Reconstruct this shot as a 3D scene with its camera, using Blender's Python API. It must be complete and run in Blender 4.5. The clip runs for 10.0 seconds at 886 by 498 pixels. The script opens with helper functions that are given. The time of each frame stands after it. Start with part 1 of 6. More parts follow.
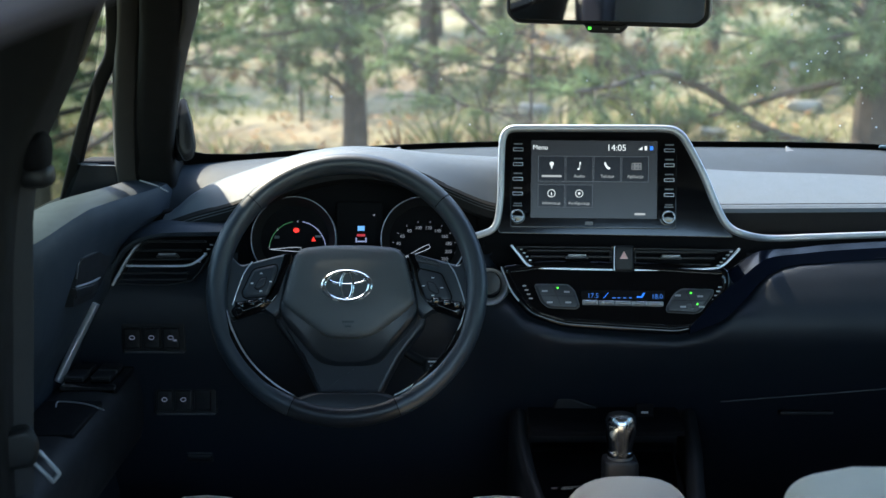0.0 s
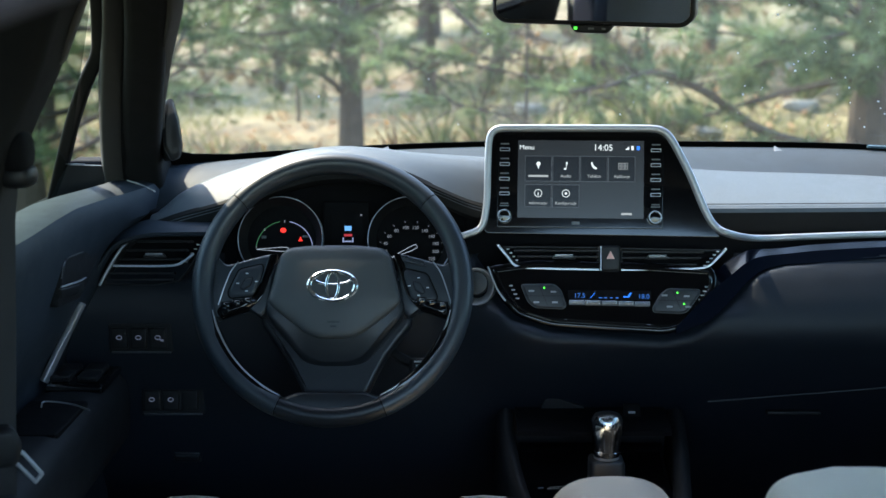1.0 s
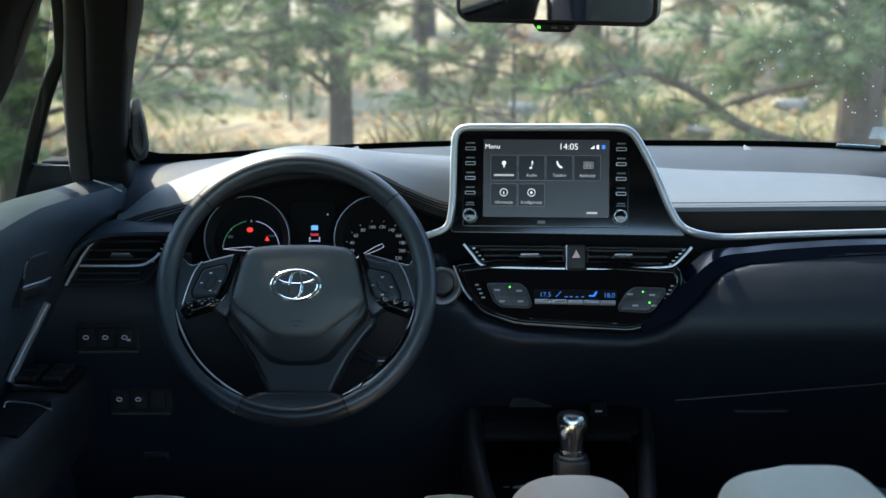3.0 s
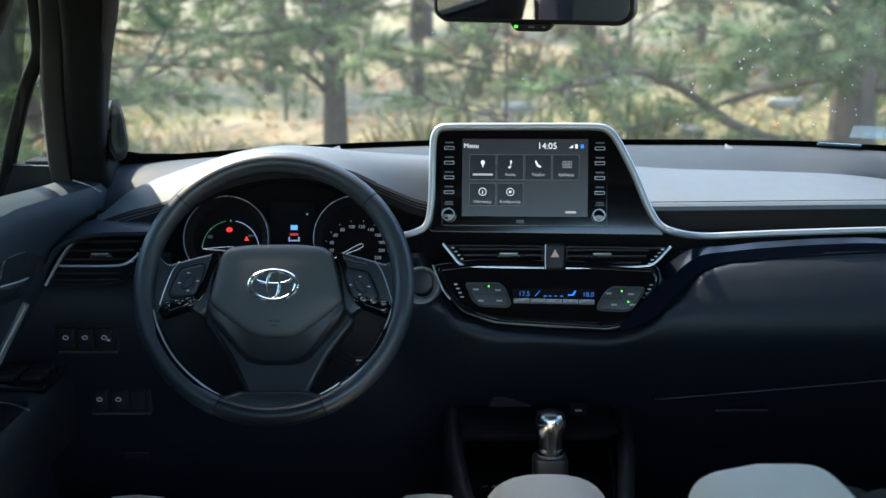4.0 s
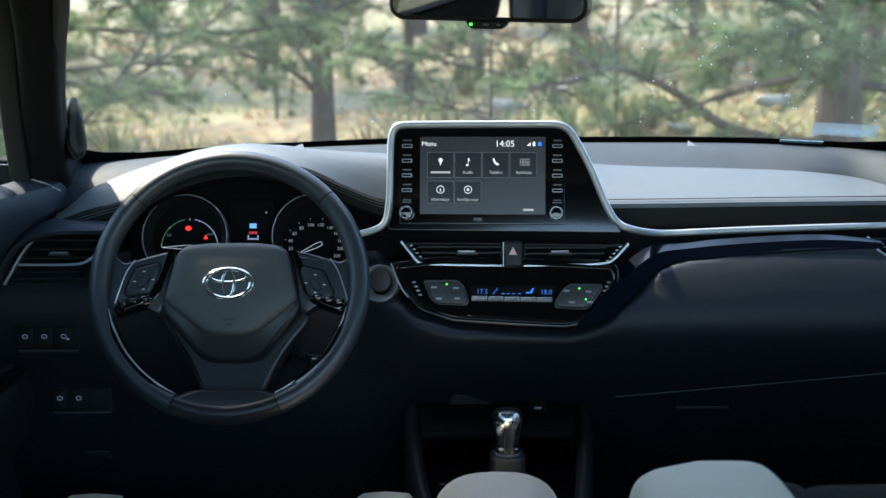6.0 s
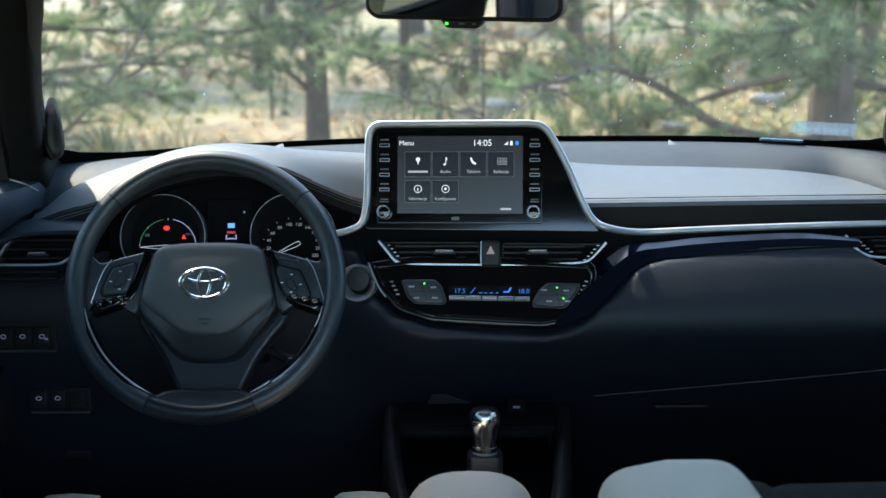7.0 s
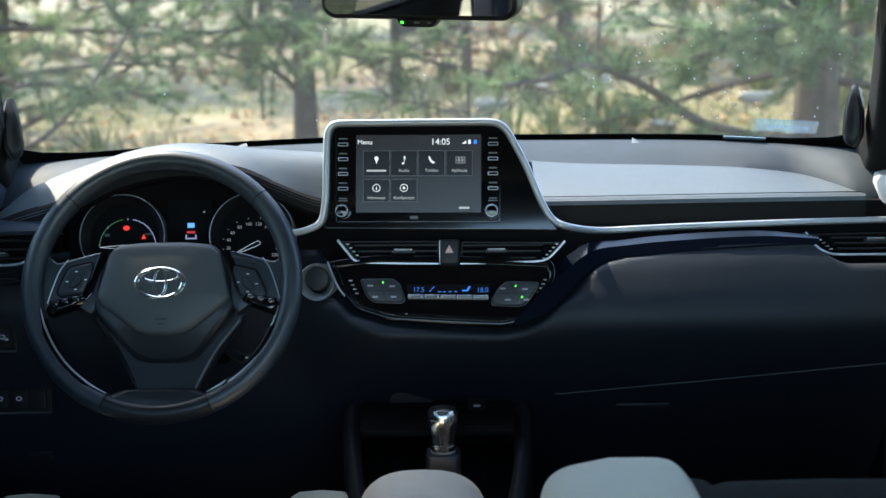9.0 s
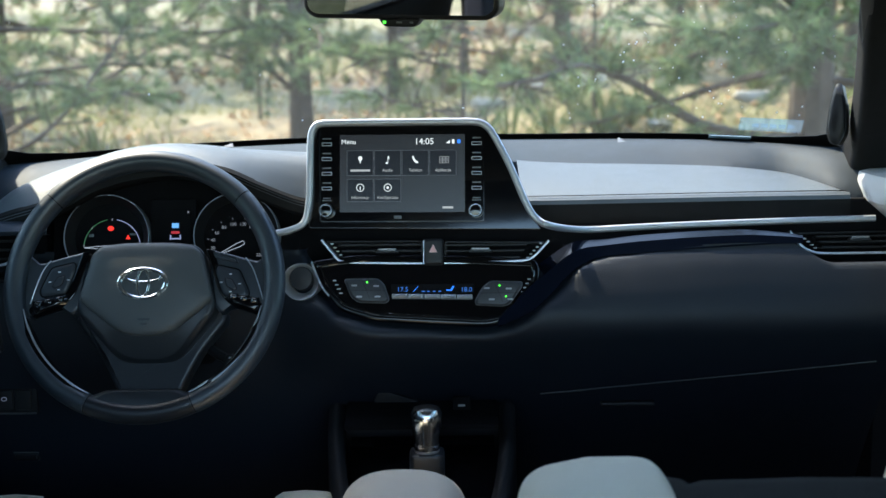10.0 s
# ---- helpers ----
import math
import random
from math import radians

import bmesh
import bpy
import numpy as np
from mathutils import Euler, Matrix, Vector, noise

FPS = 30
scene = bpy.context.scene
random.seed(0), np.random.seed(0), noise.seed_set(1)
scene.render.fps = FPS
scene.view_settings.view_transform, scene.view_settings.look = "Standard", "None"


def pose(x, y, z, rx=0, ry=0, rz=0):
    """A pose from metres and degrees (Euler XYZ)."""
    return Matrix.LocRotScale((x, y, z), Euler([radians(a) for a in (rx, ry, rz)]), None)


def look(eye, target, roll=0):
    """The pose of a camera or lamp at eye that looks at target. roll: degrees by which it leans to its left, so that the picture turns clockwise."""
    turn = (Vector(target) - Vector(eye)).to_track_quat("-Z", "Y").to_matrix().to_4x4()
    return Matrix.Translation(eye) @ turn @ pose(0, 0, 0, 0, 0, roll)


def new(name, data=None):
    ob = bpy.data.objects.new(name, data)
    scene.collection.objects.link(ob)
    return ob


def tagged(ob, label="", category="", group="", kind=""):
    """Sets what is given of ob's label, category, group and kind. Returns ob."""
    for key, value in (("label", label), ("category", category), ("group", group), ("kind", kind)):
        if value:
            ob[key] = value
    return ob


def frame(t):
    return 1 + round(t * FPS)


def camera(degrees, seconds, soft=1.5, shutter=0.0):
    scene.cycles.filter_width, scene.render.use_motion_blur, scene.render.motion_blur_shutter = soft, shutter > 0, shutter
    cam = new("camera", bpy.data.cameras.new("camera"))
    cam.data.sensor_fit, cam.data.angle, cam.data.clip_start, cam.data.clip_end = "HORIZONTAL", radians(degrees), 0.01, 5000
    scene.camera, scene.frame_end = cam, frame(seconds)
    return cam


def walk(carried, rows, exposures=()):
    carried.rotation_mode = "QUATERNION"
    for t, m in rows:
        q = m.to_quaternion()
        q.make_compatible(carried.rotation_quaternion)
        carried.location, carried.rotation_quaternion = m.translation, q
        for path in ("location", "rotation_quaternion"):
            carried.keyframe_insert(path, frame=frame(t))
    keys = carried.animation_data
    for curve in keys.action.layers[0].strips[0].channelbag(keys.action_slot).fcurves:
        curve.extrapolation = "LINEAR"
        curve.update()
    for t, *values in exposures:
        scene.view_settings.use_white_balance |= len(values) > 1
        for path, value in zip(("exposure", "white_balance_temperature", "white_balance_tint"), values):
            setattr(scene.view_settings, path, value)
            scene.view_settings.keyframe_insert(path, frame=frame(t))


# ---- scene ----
cam = camera(36.0, 10.0)
cam.data.dof.use_dof, cam.data.dof.focus_distance, cam.data.dof.aperture_fstop = True, 1.86, 5.6
METRES, EYE, TILT, LEAN, TURN = 0.27, 1.32, -10.0, 0.0, 0.0
ROWS = [
    (0.0, 0.0, 0.0, 0.0, 0.0, 0.0, -0.0),
    (0.5, 0.0304, 0.0009, 0.0005, -0.0, -0.01, -0.0),
    (1.0, 0.0684, 0.0007, 0.001, -0.02, -0.02, 0.01),
    (1.5, 0.1077, 0.0003, 0.0008, -0.04, -0.03, 0.02),
    (2.0, 0.1508, 0.0001, 0.0008, -0.06, -0.04, 0.06),
    (2.5, 0.1937, -0.0005, 0.0007, -0.07, -0.06, 0.08),
    (4.0, 0.3555, -0.0027, -0.0013, -0.06, -0.09, 0.22),
    (4.5, 0.4073, -0.0031, -0.0014, -0.06, -0.13, 0.26),
    (5.0, 0.4635, -0.004, -0.0017, -0.06, -0.17, 0.3),
    (5.5, 0.5171, -0.0047, -0.0019, -0.08, -0.22, 0.33),
    (7.0, 0.6957, -0.003, -0.0052, -0.02, -0.28, 0.48),
    (7.5, 0.7531, -0.0026, -0.0059, -0.03, -0.3, 0.53),
    (8.0, 0.8141, -0.0025, -0.0068, -0.03, -0.32, 0.59),
    (8.5, 0.865, -0.0034, -0.0079, -0.02, -0.33, 0.65),
    (9.0, 0.9116, -0.0038, -0.0093, -0.02, -0.34, 0.71),
    (9.5, 0.9531, -0.0037, -0.0104, 0.01, -0.34, 0.77),
    (10.0, 0.9998, -0.0033, -0.0123, 0.04, -0.34, 0.83),
]
walk(cam, [(t, pose(0, 0, EYE, TILT, LEAN, TURN) @ pose(METRES * x, METRES * y, METRES * z, 90 + 0.54 * pitch, roll, 0.54 * yaw)) for t, x, y, z, yaw, pitch, roll in ROWS],
     exposures=[(0.0, 2.76, 6200, 3), (10.0, 2.76, 6200, 3)])
# world and sun
world = bpy.data.worlds.new("sky")
scene.world = world
world.use_nodes = True
wn = world.node_tree
sky = wn.nodes.new("ShaderNodeTexSky")
sky.sky_type = "NISHITA"
sky.sun_disc = False
SUN_ELEV, SUN_AZ = 54.0, -48.0          # azimuth clockwise from +y
sky.sun_elevation, sky.sun_rotation = radians(SUN_ELEV), radians(SUN_AZ)
wn.links.new(sky.outputs[0], wn.nodes["Background"].inputs[0])
wn.nodes["Background"].inputs[1].default_value = 0.15
sun_data = bpy.data.lights.new("sun", "SUN")
sun_data.energy, sun_data.angle, sun_data.color = 1.85, radians(0.7), (1.0, 0.87, 0.68)
sun = new("sun", sun_data)
_sa, _se = radians(SUN_AZ), radians(SUN_ELEV)
sun.matrix_world = look((math.sin(_sa) * math.cos(_se) * 30, math.cos(_sa) * math.cos(_se) * 30, math.sin(_se) * 30), (0, 0, 0))

XC = 0.239      # the car's middle


# ---------------------------------------------------------------- materials
def mat(name, col, rough=0.5, metal=0.0, var=0.15, vscale=8.0, bump=0.0, bscale=400.0, coat=0.0, rvar=0.08, spec=0.5,
        sheen=0.0, emit=None, estr=0.0, kind="noise", col2=None):
    m = bpy.data.materials.new(name)
    m.use_nodes = True
    nt = m.node_tree
    b = nt.nodes["Principled BSDF"]
    b.inputs["Metallic"].default_value = metal
    b.inputs["Specular IOR Level"].default_value = spec
    b.inputs["Coat Weight"].default_value = coat
    b.inputs["Coat Roughness"].default_value = 0.03
    b.inputs["Sheen Weight"].default_value = sheen
    if emit:
        b.inputs["Emission Color"].default_value = (*emit, 1)
        b.inputs["Emission Strength"].default_value = estr
    tc = nt.nodes.new("ShaderNodeTexCoord")
    n1 = nt.nodes.new("ShaderNodeTexNoise")
    n1.inputs["Scale"].default_value = vscale
    n1.inputs["Detail"].default_value = 6
    nt.links.new(tc.outputs["Object"], n1.inputs["Vector"])
    ramp = nt.nodes.new("ShaderNodeMix")
    ramp.data_type = "RGBA"
    lo = [c * (1 - var) for c in col]
    hi = [min(1, c * (1 + var)) for c in (col2 or col)]
    ramp.inputs["A"].default_value = (*lo, 1)
    ramp.inputs["B"].default_value = (*hi, 1)
    nt.links.new(n1.outputs["Fac"], ramp.inputs["Factor"])
    nt.links.new(ramp.outputs["Result"], b.inputs["Base Color"])
    mr = nt.nodes.new("ShaderNodeMapRange")
    mr.inputs["To Min"].default_value = max(0.0, rough - rvar)
    mr.inputs["To Max"].default_value = min(1.0, rough + rvar)
    n2 = nt.nodes.new("ShaderNodeTexNoise")
    n2.inputs["Scale"].default_value = vscale * 6
    nt.links.new(tc.outputs["Object"], n2.inputs["Vector"])
    nt.links.new(n2.outputs["Fac"], mr.inputs["Value"])
    nt.links.new(mr.outputs["Result"], b.inputs["Roughness"])
    if bump > 0:
        if kind == "leather":
            n3 = nt.nodes.new("ShaderNodeTexVoronoi")
            out = n3.outputs["Distance"]
        else:
            n3 = nt.nodes.new("ShaderNodeTexNoise")
            n3.inputs["Detail"].default_value = 4
            out = n3.outputs["Fac"]
        n3.inputs["Scale"].default_value = bscale
        nt.links.new(tc.outputs["Object"], n3.inputs["Vector"])
        bp = nt.nodes.new("ShaderNodeBump")
        bp.inputs["Strength"].default_value = bump
        bp.inputs["Distance"].default_value = 0.001
        nt.links.new(out, bp.inputs["Height"])
        nt.links.new(bp.outputs["Normal"], b.inputs["Normal"])
    return m


def glass(name, tint=(0.96, 0.97, 0.96), gloss=0.9, mirror=0.07):
    m = bpy.data.materials.new(name)
    m.use_nodes = True
    nt = m.node_tree
    nt.nodes.remove(nt.nodes["Principled BSDF"])
    tr = nt.nodes.new("ShaderNodeBsdfTransparent")
    tr.inputs["Color"].default_value = (*tint, 1)
    gl = nt.nodes.new("ShaderNodeBsdfGlossy")
    gl.inputs["Roughness"].default_value = 0.0
    gl.inputs["Color"].default_value = (gloss, gloss, gloss, 1)
    mx = nt.nodes.new("ShaderNodeMixShader")
    mx.inputs[0].default_value = mirror
    nt.links.new(tr.outputs[0], mx.inputs[1])
    nt.links.new(gl.outputs[0], mx.inputs[2])
    nt.links.new(mx.outputs[0], nt.nodes["Material Output"].inputs["Surface"])
    return m


def dusty(m, amount):
    """Adds a thin uneven dust film to a glass."""
    nt = m.node_tree
    outn = nt.nodes["Material Output"]
    src = outn.inputs["Surface"].links[0].from_socket
    df = nt.nodes.new("ShaderNodeBsdfTranslucent")
    df.inputs["Color"].default_value = (0.8, 0.82, 0.84, 1)
    tc = nt.nodes.new("ShaderNodeTexCoord")
    nz = nt.nodes.new("ShaderNodeTexNoise")
    nz.inputs["Scale"].default_value, nz.inputs["Detail"].default_value = 6.0, 8
    nt.links.new(tc.outputs["Object"], nz.inputs["Vector"])
    mr = nt.nodes.new("ShaderNodeMapRange")
    mr.inputs["To Min"].default_value, mr.inputs["To Max"].default_value = amount * 0.5, amount * 1.5
    nt.links.new(nz.outputs["Fac"], mr.inputs["Value"])
    mx = nt.nodes.new("ShaderNodeMixShader")
    nt.links.new(mr.outputs["Result"], mx.inputs[0])
    nt.links.new(src, mx.inputs[1])
    nt.links.new(df.outputs[0], mx.inputs[2])
    nt.links.new(mx.outputs[0], outn.inputs["Surface"])
    return m


def emission(name, col, strength):
    return mat(name, (0.01, 0.01, 0.01), 0.3, emit=col, estr=strength * 0.2, var=0.0)


M_TOP = mat("dash_top_plastic", (0.021, 0.028, 0.035), 0.60, spec=0.3, var=0.12, vscale=5, bump=0.5, bscale=900)
M_PAD = mat("grey_soft_leatherette", (0.086, 0.098, 0.106), 0.40, var=0.08, vscale=6, bump=0.35, bscale=1100, kind="leather")
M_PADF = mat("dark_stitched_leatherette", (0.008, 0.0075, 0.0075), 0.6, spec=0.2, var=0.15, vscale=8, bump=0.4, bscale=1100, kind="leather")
M_LOW = mat("charcoal_soft_plastic", (0.0112, 0.0152, 0.0228), 0.46, spec=0.4, var=0.12, vscale=5, bump=0.45, bscale=1000)
M_BLACK = mat("black_plastic", (0.011, 0.0115, 0.013), 0.45, spec=0.35, var=0.2, vscale=10, bump=0.25, bscale=900)
M_DEEP = mat("matt_black_cavity", (0.004, 0.004, 0.005), 0.8, spec=0.15, var=0.2, vscale=10, bump=0.1)
M_GKEY = mat("gloss_key_lacquer", (0.006, 0.006, 0.007), 0.08, spec=0.8, coat=1.0, var=0.1, vscale=6, rvar=0.02)
M_PADK = mat("blue_grey_key_plastic", (0.024, 0.030, 0.039), 0.40, var=0.06, vscale=14, bump=0.05, bscale=1500)
M_PIANO = mat("piano_black_gloss", (0.004, 0.004, 0.005), 0.06, coat=0.25, var=0.2, vscale=4, rvar=0.02)
M_BLADE = mat("gloss_black_blade", (0.004, 0.006, 0.012), 0.12, spec=0.2, var=0.1, vscale=4, rvar=0.02)
M_SILVER = mat("satin_silver_trim", (0.50, 0.51, 0.53), 0.46, metal=0.75, var=0.03, vscale=6, rvar=0.02)
M_CHROME = mat("bright_chrome", (0.90, 0.91, 0.92), 0.10, metal=0.9, var=0.03, rvar=0.02)
M_RIMK = mat("dark_chrome_knob", (0.30, 0.31, 0.32), 0.22, metal=1.0, var=0.03, rvar=0.03)
M_DKMETAL = mat("dark_satin_metal", (0.10, 0.105, 0.11), 0.36, metal=0.4, var=0.08, vscale=12, rvar=0.03)
M_WHEEL = mat("steering_leather", (0.019, 0.027, 0.037), 0.42, spec=0.8, var=0.10, vscale=14, bump=0.08, bscale=1600, rvar=0.03)
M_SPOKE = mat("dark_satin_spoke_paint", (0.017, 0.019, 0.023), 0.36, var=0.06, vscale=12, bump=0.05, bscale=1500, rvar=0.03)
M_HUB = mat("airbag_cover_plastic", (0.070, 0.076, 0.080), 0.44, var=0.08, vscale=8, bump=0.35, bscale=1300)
M_SEAT = mat("light_grey_leather", (0.90, 0.82, 0.66), 0.45, var=0.08, vscale=9, bump=0.5, bscale=650, kind="leather")
M_SEATD = mat("dark_grey_seat_cloth", (0.0085, 0.009, 0.010), 0.85, spec=0.2, var=0.2, vscale=12, bump=0.5, bscale=1500)
M_ARM = mat("grey_beige_armrest_leather", (0.52, 0.46, 0.38), 0.5, var=0.08, vscale=9, bump=0.5, bscale=700, kind="leather")
M_PILLAR = mat("dark_pillar_cloth", (0.010, 0.0098, 0.0100), 0.8, spec=0.2, var=0.12, vscale=10, bump=0.4, bscale=1500)
M_ROOF = mat("grey_headliner", (0.16, 0.155, 0.18), 0.85, var=0.1, vscale=10, bump=0.4, bscale=1500)
M_CEIL = mat("dark_headliner_cloth", (0.10, 0.10, 0.105), 0.9, var=0.06, vscale=20, bump=0.4, bscale=1500)
M_VENT = mat("dark_satin_vent_trim", (0.53, 0.56, 0.62), 0.38, metal=0.8, var=0.04, vscale=10, rvar=0.03)
M_CLIM = mat("dark_grey_button", (0.030, 0.032, 0.036), 0.42, var=0.06, vscale=12, bump=0.1, bscale=1500)
M_KNOB = mat("polished_knob_metal", (0.80, 0.81, 0.83), 0.16, metal=1.0, var=0.03, rvar=0.03)
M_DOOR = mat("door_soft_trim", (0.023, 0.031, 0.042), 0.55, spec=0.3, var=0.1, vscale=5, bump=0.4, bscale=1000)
M_LOWD = mat("dark_armrest_skin", (0.010, 0.011, 0.013), 0.6, spec=0.25, var=0.15, vscale=6, bump=0.4, bscale=1000)
M_POST = mat("grey_brown_window_post", (0.045, 0.042, 0.038), 0.6, var=0.1, vscale=8, bump=0.3, bscale=1200)
M_HATCH = mat("violet_grey_hatch_trim", (0.085, 0.088, 0.125), 0.8, var=0.08, vscale=10, bump=0.3, bscale=1500)
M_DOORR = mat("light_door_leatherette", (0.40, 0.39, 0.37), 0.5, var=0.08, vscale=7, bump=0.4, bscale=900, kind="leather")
M_WEB = mat("seat_belt_webbing", (0.02, 0.02, 0.021), 0.75, var=0.2, vscale=60, bump=0.6, bscale=2200)
M_RUBBER = mat("black_rubber_seal", (0.005, 0.005, 0.0055), 0.65, spec=0.15, var=0.2)
M_CARPET = mat("black_carpet", (0.012, 0.012, 0.013), 0.95, var=0.3, vscale=60, bump=1.0, bscale=900)
M_BODY = mat("grey_car_paint", (0.10, 0.11, 0.12), 0.3, coat=0.6, var=0.05)
M_GLASS = glass("green_tinted_window_glass", (0.36, 0.42, 0.38), mirror=0.03)
M_PRIVACY = glass("privacy_glass", (0.22, 0.23, 0.23), 0.9)
M_WSCREEN = dusty(glass("dusty_windscreen_glass", mirror=0.025), 0.009)
M_TINT = glass("cover_glass", (0.8, 0.8, 0.8), 0.9)
M_MIRROR = mat("mirror_glass", (0.8, 0.82, 0.84), 0.01, metal=1.0, var=0.0, rvar=0.0)
M_SCREEN = mat("display_lit_grey", (0.01, 0.01, 0.01), 0.24, spec=0.55, emit=(0.012, 0.013, 0.016), estr=0.2, var=0.0, rvar=0.02)
M_TILE = mat("display_tile", (0.004, 0.004, 0.005), 0.24, spec=0.4, emit=(0.006, 0.007, 0.010), estr=0.2, var=0.0, rvar=0.02)
M_TILEB = emission("display_tile_border", (0.10, 0.11, 0.13), 1.0)
M_WHITE = emission("display_white", (0.75, 0.78, 0.8), 1.0)
M_GREYT = emission("display_grey", (0.34, 0.35, 0.36), 1.0)
M_BLUE = emission("display_blue", (0.03, 0.18, 0.8), 1.2)
M_BLUER = emission("readout_blue", (0.035, 0.13, 0.46), 1.0)
M_CARBLUE = emission("display_car_blue", (0.16, 0.42, 0.85), 0.9)
M_RED = emission("warning_red", (0.9, 0.03, 0.02), 1.2)
M_REDD = emission("dim_red", (0.35, 0.02, 0.03), 1.0)
M_GREEN = emission("indicator_green", (0.10, 0.9, 0.05), 2.2)
M_DIAL = emission("dial_print_grey", (0.15, 0.16, 0.19), 1.0)
M_POINTER = emission("lit_pointer_white", (0.34, 0.38, 0.46), 1.0)
M_GREEND = emission("dial_green_arc", (0.03, 0.10, 0.045), 1.0)
M_BLUED = emission("dial_blue_arc", (0.22, 0.25, 0.42), 1.0)
M_SYMB = emission("dim_blue_symbol", (0.055, 0.065, 0.10), 1.0)
M_PRINT = mat("white_print", (0.35, 0.36, 0.37), 0.5, var=0.05)
M_PRINTW = mat("bright_grip_paint", (0.75, 0.77, 0.80), 0.4, var=0.03)
M_PRINTD = mat("dim_grey_print", (0.16, 0.165, 0.17), 0.5, var=0.05)
M_HAZ = mat("hazard_triangle_red", (0.90, 0.55, 0.50), 0.5, var=0.05)
M_STICK = dusty(glass("blue_sticker_film", (0.56, 0.76, 0.90), 0.9, 0.03), 0.05)
M_CARD = mat("blue_card", (0.14, 0.23, 0.30), 0.5, var=0.15, vscale=40)


# ---------------------------------------------------------------- mesh makers
def frm(x, y, z, tilt=0, yaw=0):
    """Panel frame: u right, v up (leaning away by tilt), w towards the cabin."""
    return pose(x, y, z, 90 - tilt, 0, yaw)


def mesh_from(name, verts, faces, m, ang=35):
    me = bpy.data.meshes.new(name)
    me.from_pydata([tuple(v) for v in verts], [], faces)
    me.update()
    bm = bmesh.new()
    bm.from_mesh(me)
    bmesh.ops.recalc_face_normals(bm, faces=bm.faces)
    bm.to_mesh(me)
    bm.free()
    me.polygons.foreach_set("use_smooth", [True] * len(me.polygons))
    me.set_sharp_from_angle(angle=radians(ang))
    me.materials.append(m)
    return me


class Geo:
    """Collects vertices and faces."""
    def __init__(self):
        self.v, self.f = [], []

    def add(self, vs, fs):
        o = len(self.v)
        self.v += [Vector(p) for p in vs]
        self.f += [tuple(i + o for i in f) for f in fs]
        return self

    def at(self, m):
        self.v = [m @ p for p in self.v]
        return self

    def join(self, other):
        return self.add(other.v, other.f)


def roundpoly(pts, r=0.003, n=3):
    out = []
    k = len(pts)
    for i in range(k):
        p, a, b = Vector(pts[i]), Vector(pts[i - 1]), Vector(pts[(i + 1) % k])
        da, db = a - p, b - p
        ra = min(r, da.length * 0.45, db.length * 0.45)
        s, e = p + da.normalized() * ra, p + db.normalized() * ra
        for j in range(n + 1):
            t = j / n
            out.append(s * (1 - t) ** 2 + p * 2 * t * (1 - t) + e * t * t)
    return out


def spline(ctrl, n=8, closed=False):
    """Smooth line through a few control points."""
    c = [Vector(p) for p in ctrl]
    k = len(c)
    out = []
    for i in range(k if closed else k - 1):
        p1, p2 = c[i], c[(i + 1) % k]
        p0 = c[i - 1] if (closed or i > 0) else p1 * 2 - p2
        p3 = c[(i + 2) % k] if (closed or i + 2 < k) else p2 * 2 - p1
        for j in range(n):
            t = j / n
            out.append(0.5 * (2 * p1 + (p2 - p0) * t + (2 * p0 - 5 * p1 + 4 * p2 - p3) * t * t + (3 * p1 - p0 - 3 * p2 + p3) * t ** 3))
    if not closed:
        out.append(c[-1])
    return out


def curve1(ctrl, x):
    """Smooth value at x through (x, value) pairs."""
    xs = [c[0] for c in ctrl]
    if x <= xs[0]:
        return ctrl[0][1]
    if x >= xs[-1]:
        return ctrl[-1][1]
    i = max(j for j in range(len(xs)) if xs[j] <= x)
    i = min(i, len(xs) - 2)
    def slope(j):
        a, b = max(j - 1, 0), min(j + 1, len(xs) - 1)
        return (ctrl[b][1] - ctrl[a][1]) / (xs[b] - xs[a])
    h = xs[i + 1] - xs[i]
    t = (x - xs[i]) / h
    return ((2 * t ** 3 - 3 * t * t + 1) * ctrl[i][1] + (t ** 3 - 2 * t * t + t) * h * slope(i)
            + (-2 * t ** 3 + 3 * t * t) * ctrl[i + 1][1] + (t ** 3 - t * t) * h * slope(i + 1))


def smooth01(a, b, x):
    t = min(1, max(0, (x - a) / (b - a)))
    return t * t * (3 - 2 * t)


def inset2(loop, d):
    k = len(loop)
    area = sum(loop[i][0] * loop[(i + 1) % k][1] - loop[(i + 1) % k][0] * loop[i][1] for i in range(k))
    s = 1 if area > 0 else -1
    out = []
    for i in range(k):
        a, p, b = loop[i - 1], loop[i], loop[(i + 1) % k]
        e1, e2 = Vector((p[0] - a[0], p[1] - a[1])), Vector((b[0] - p[0], b[1] - p[1]))
        nn = Vector((0.0, 0.0))
        for e in (e1, e2):
            if e.length > 1e-9:
                e.normalize()
                nn += Vector((-e.y, e.x)) * s
        if nn.length > 1e-6:
            nn.normalize()
        out.append(Vector((p[0] + nn.x * d, p[1] + nn.y * d)))
    return out


def plate(loop, back, front, bev=0.001, r=0.0, steps=2):
    """A panel with the outline loop (u, v), from w=back to w=front, with a rounded front edge."""
    if r:
        loop = roundpoly(loop, r)
    loop = [Vector((p[0], p[1])) for p in loop]
    rings = [(loop, back), (loop, front - bev)]
    for j in range(1, steps + 1):
        a = j / steps * math.pi / 2
        rings.append((inset2(loop, bev * (1 - math.cos(a))), front - bev + bev * math.sin(a)))
    rings.append((inset2(loop, bev + min(0.0008, bev)), front))
    return rings_geo(rings)


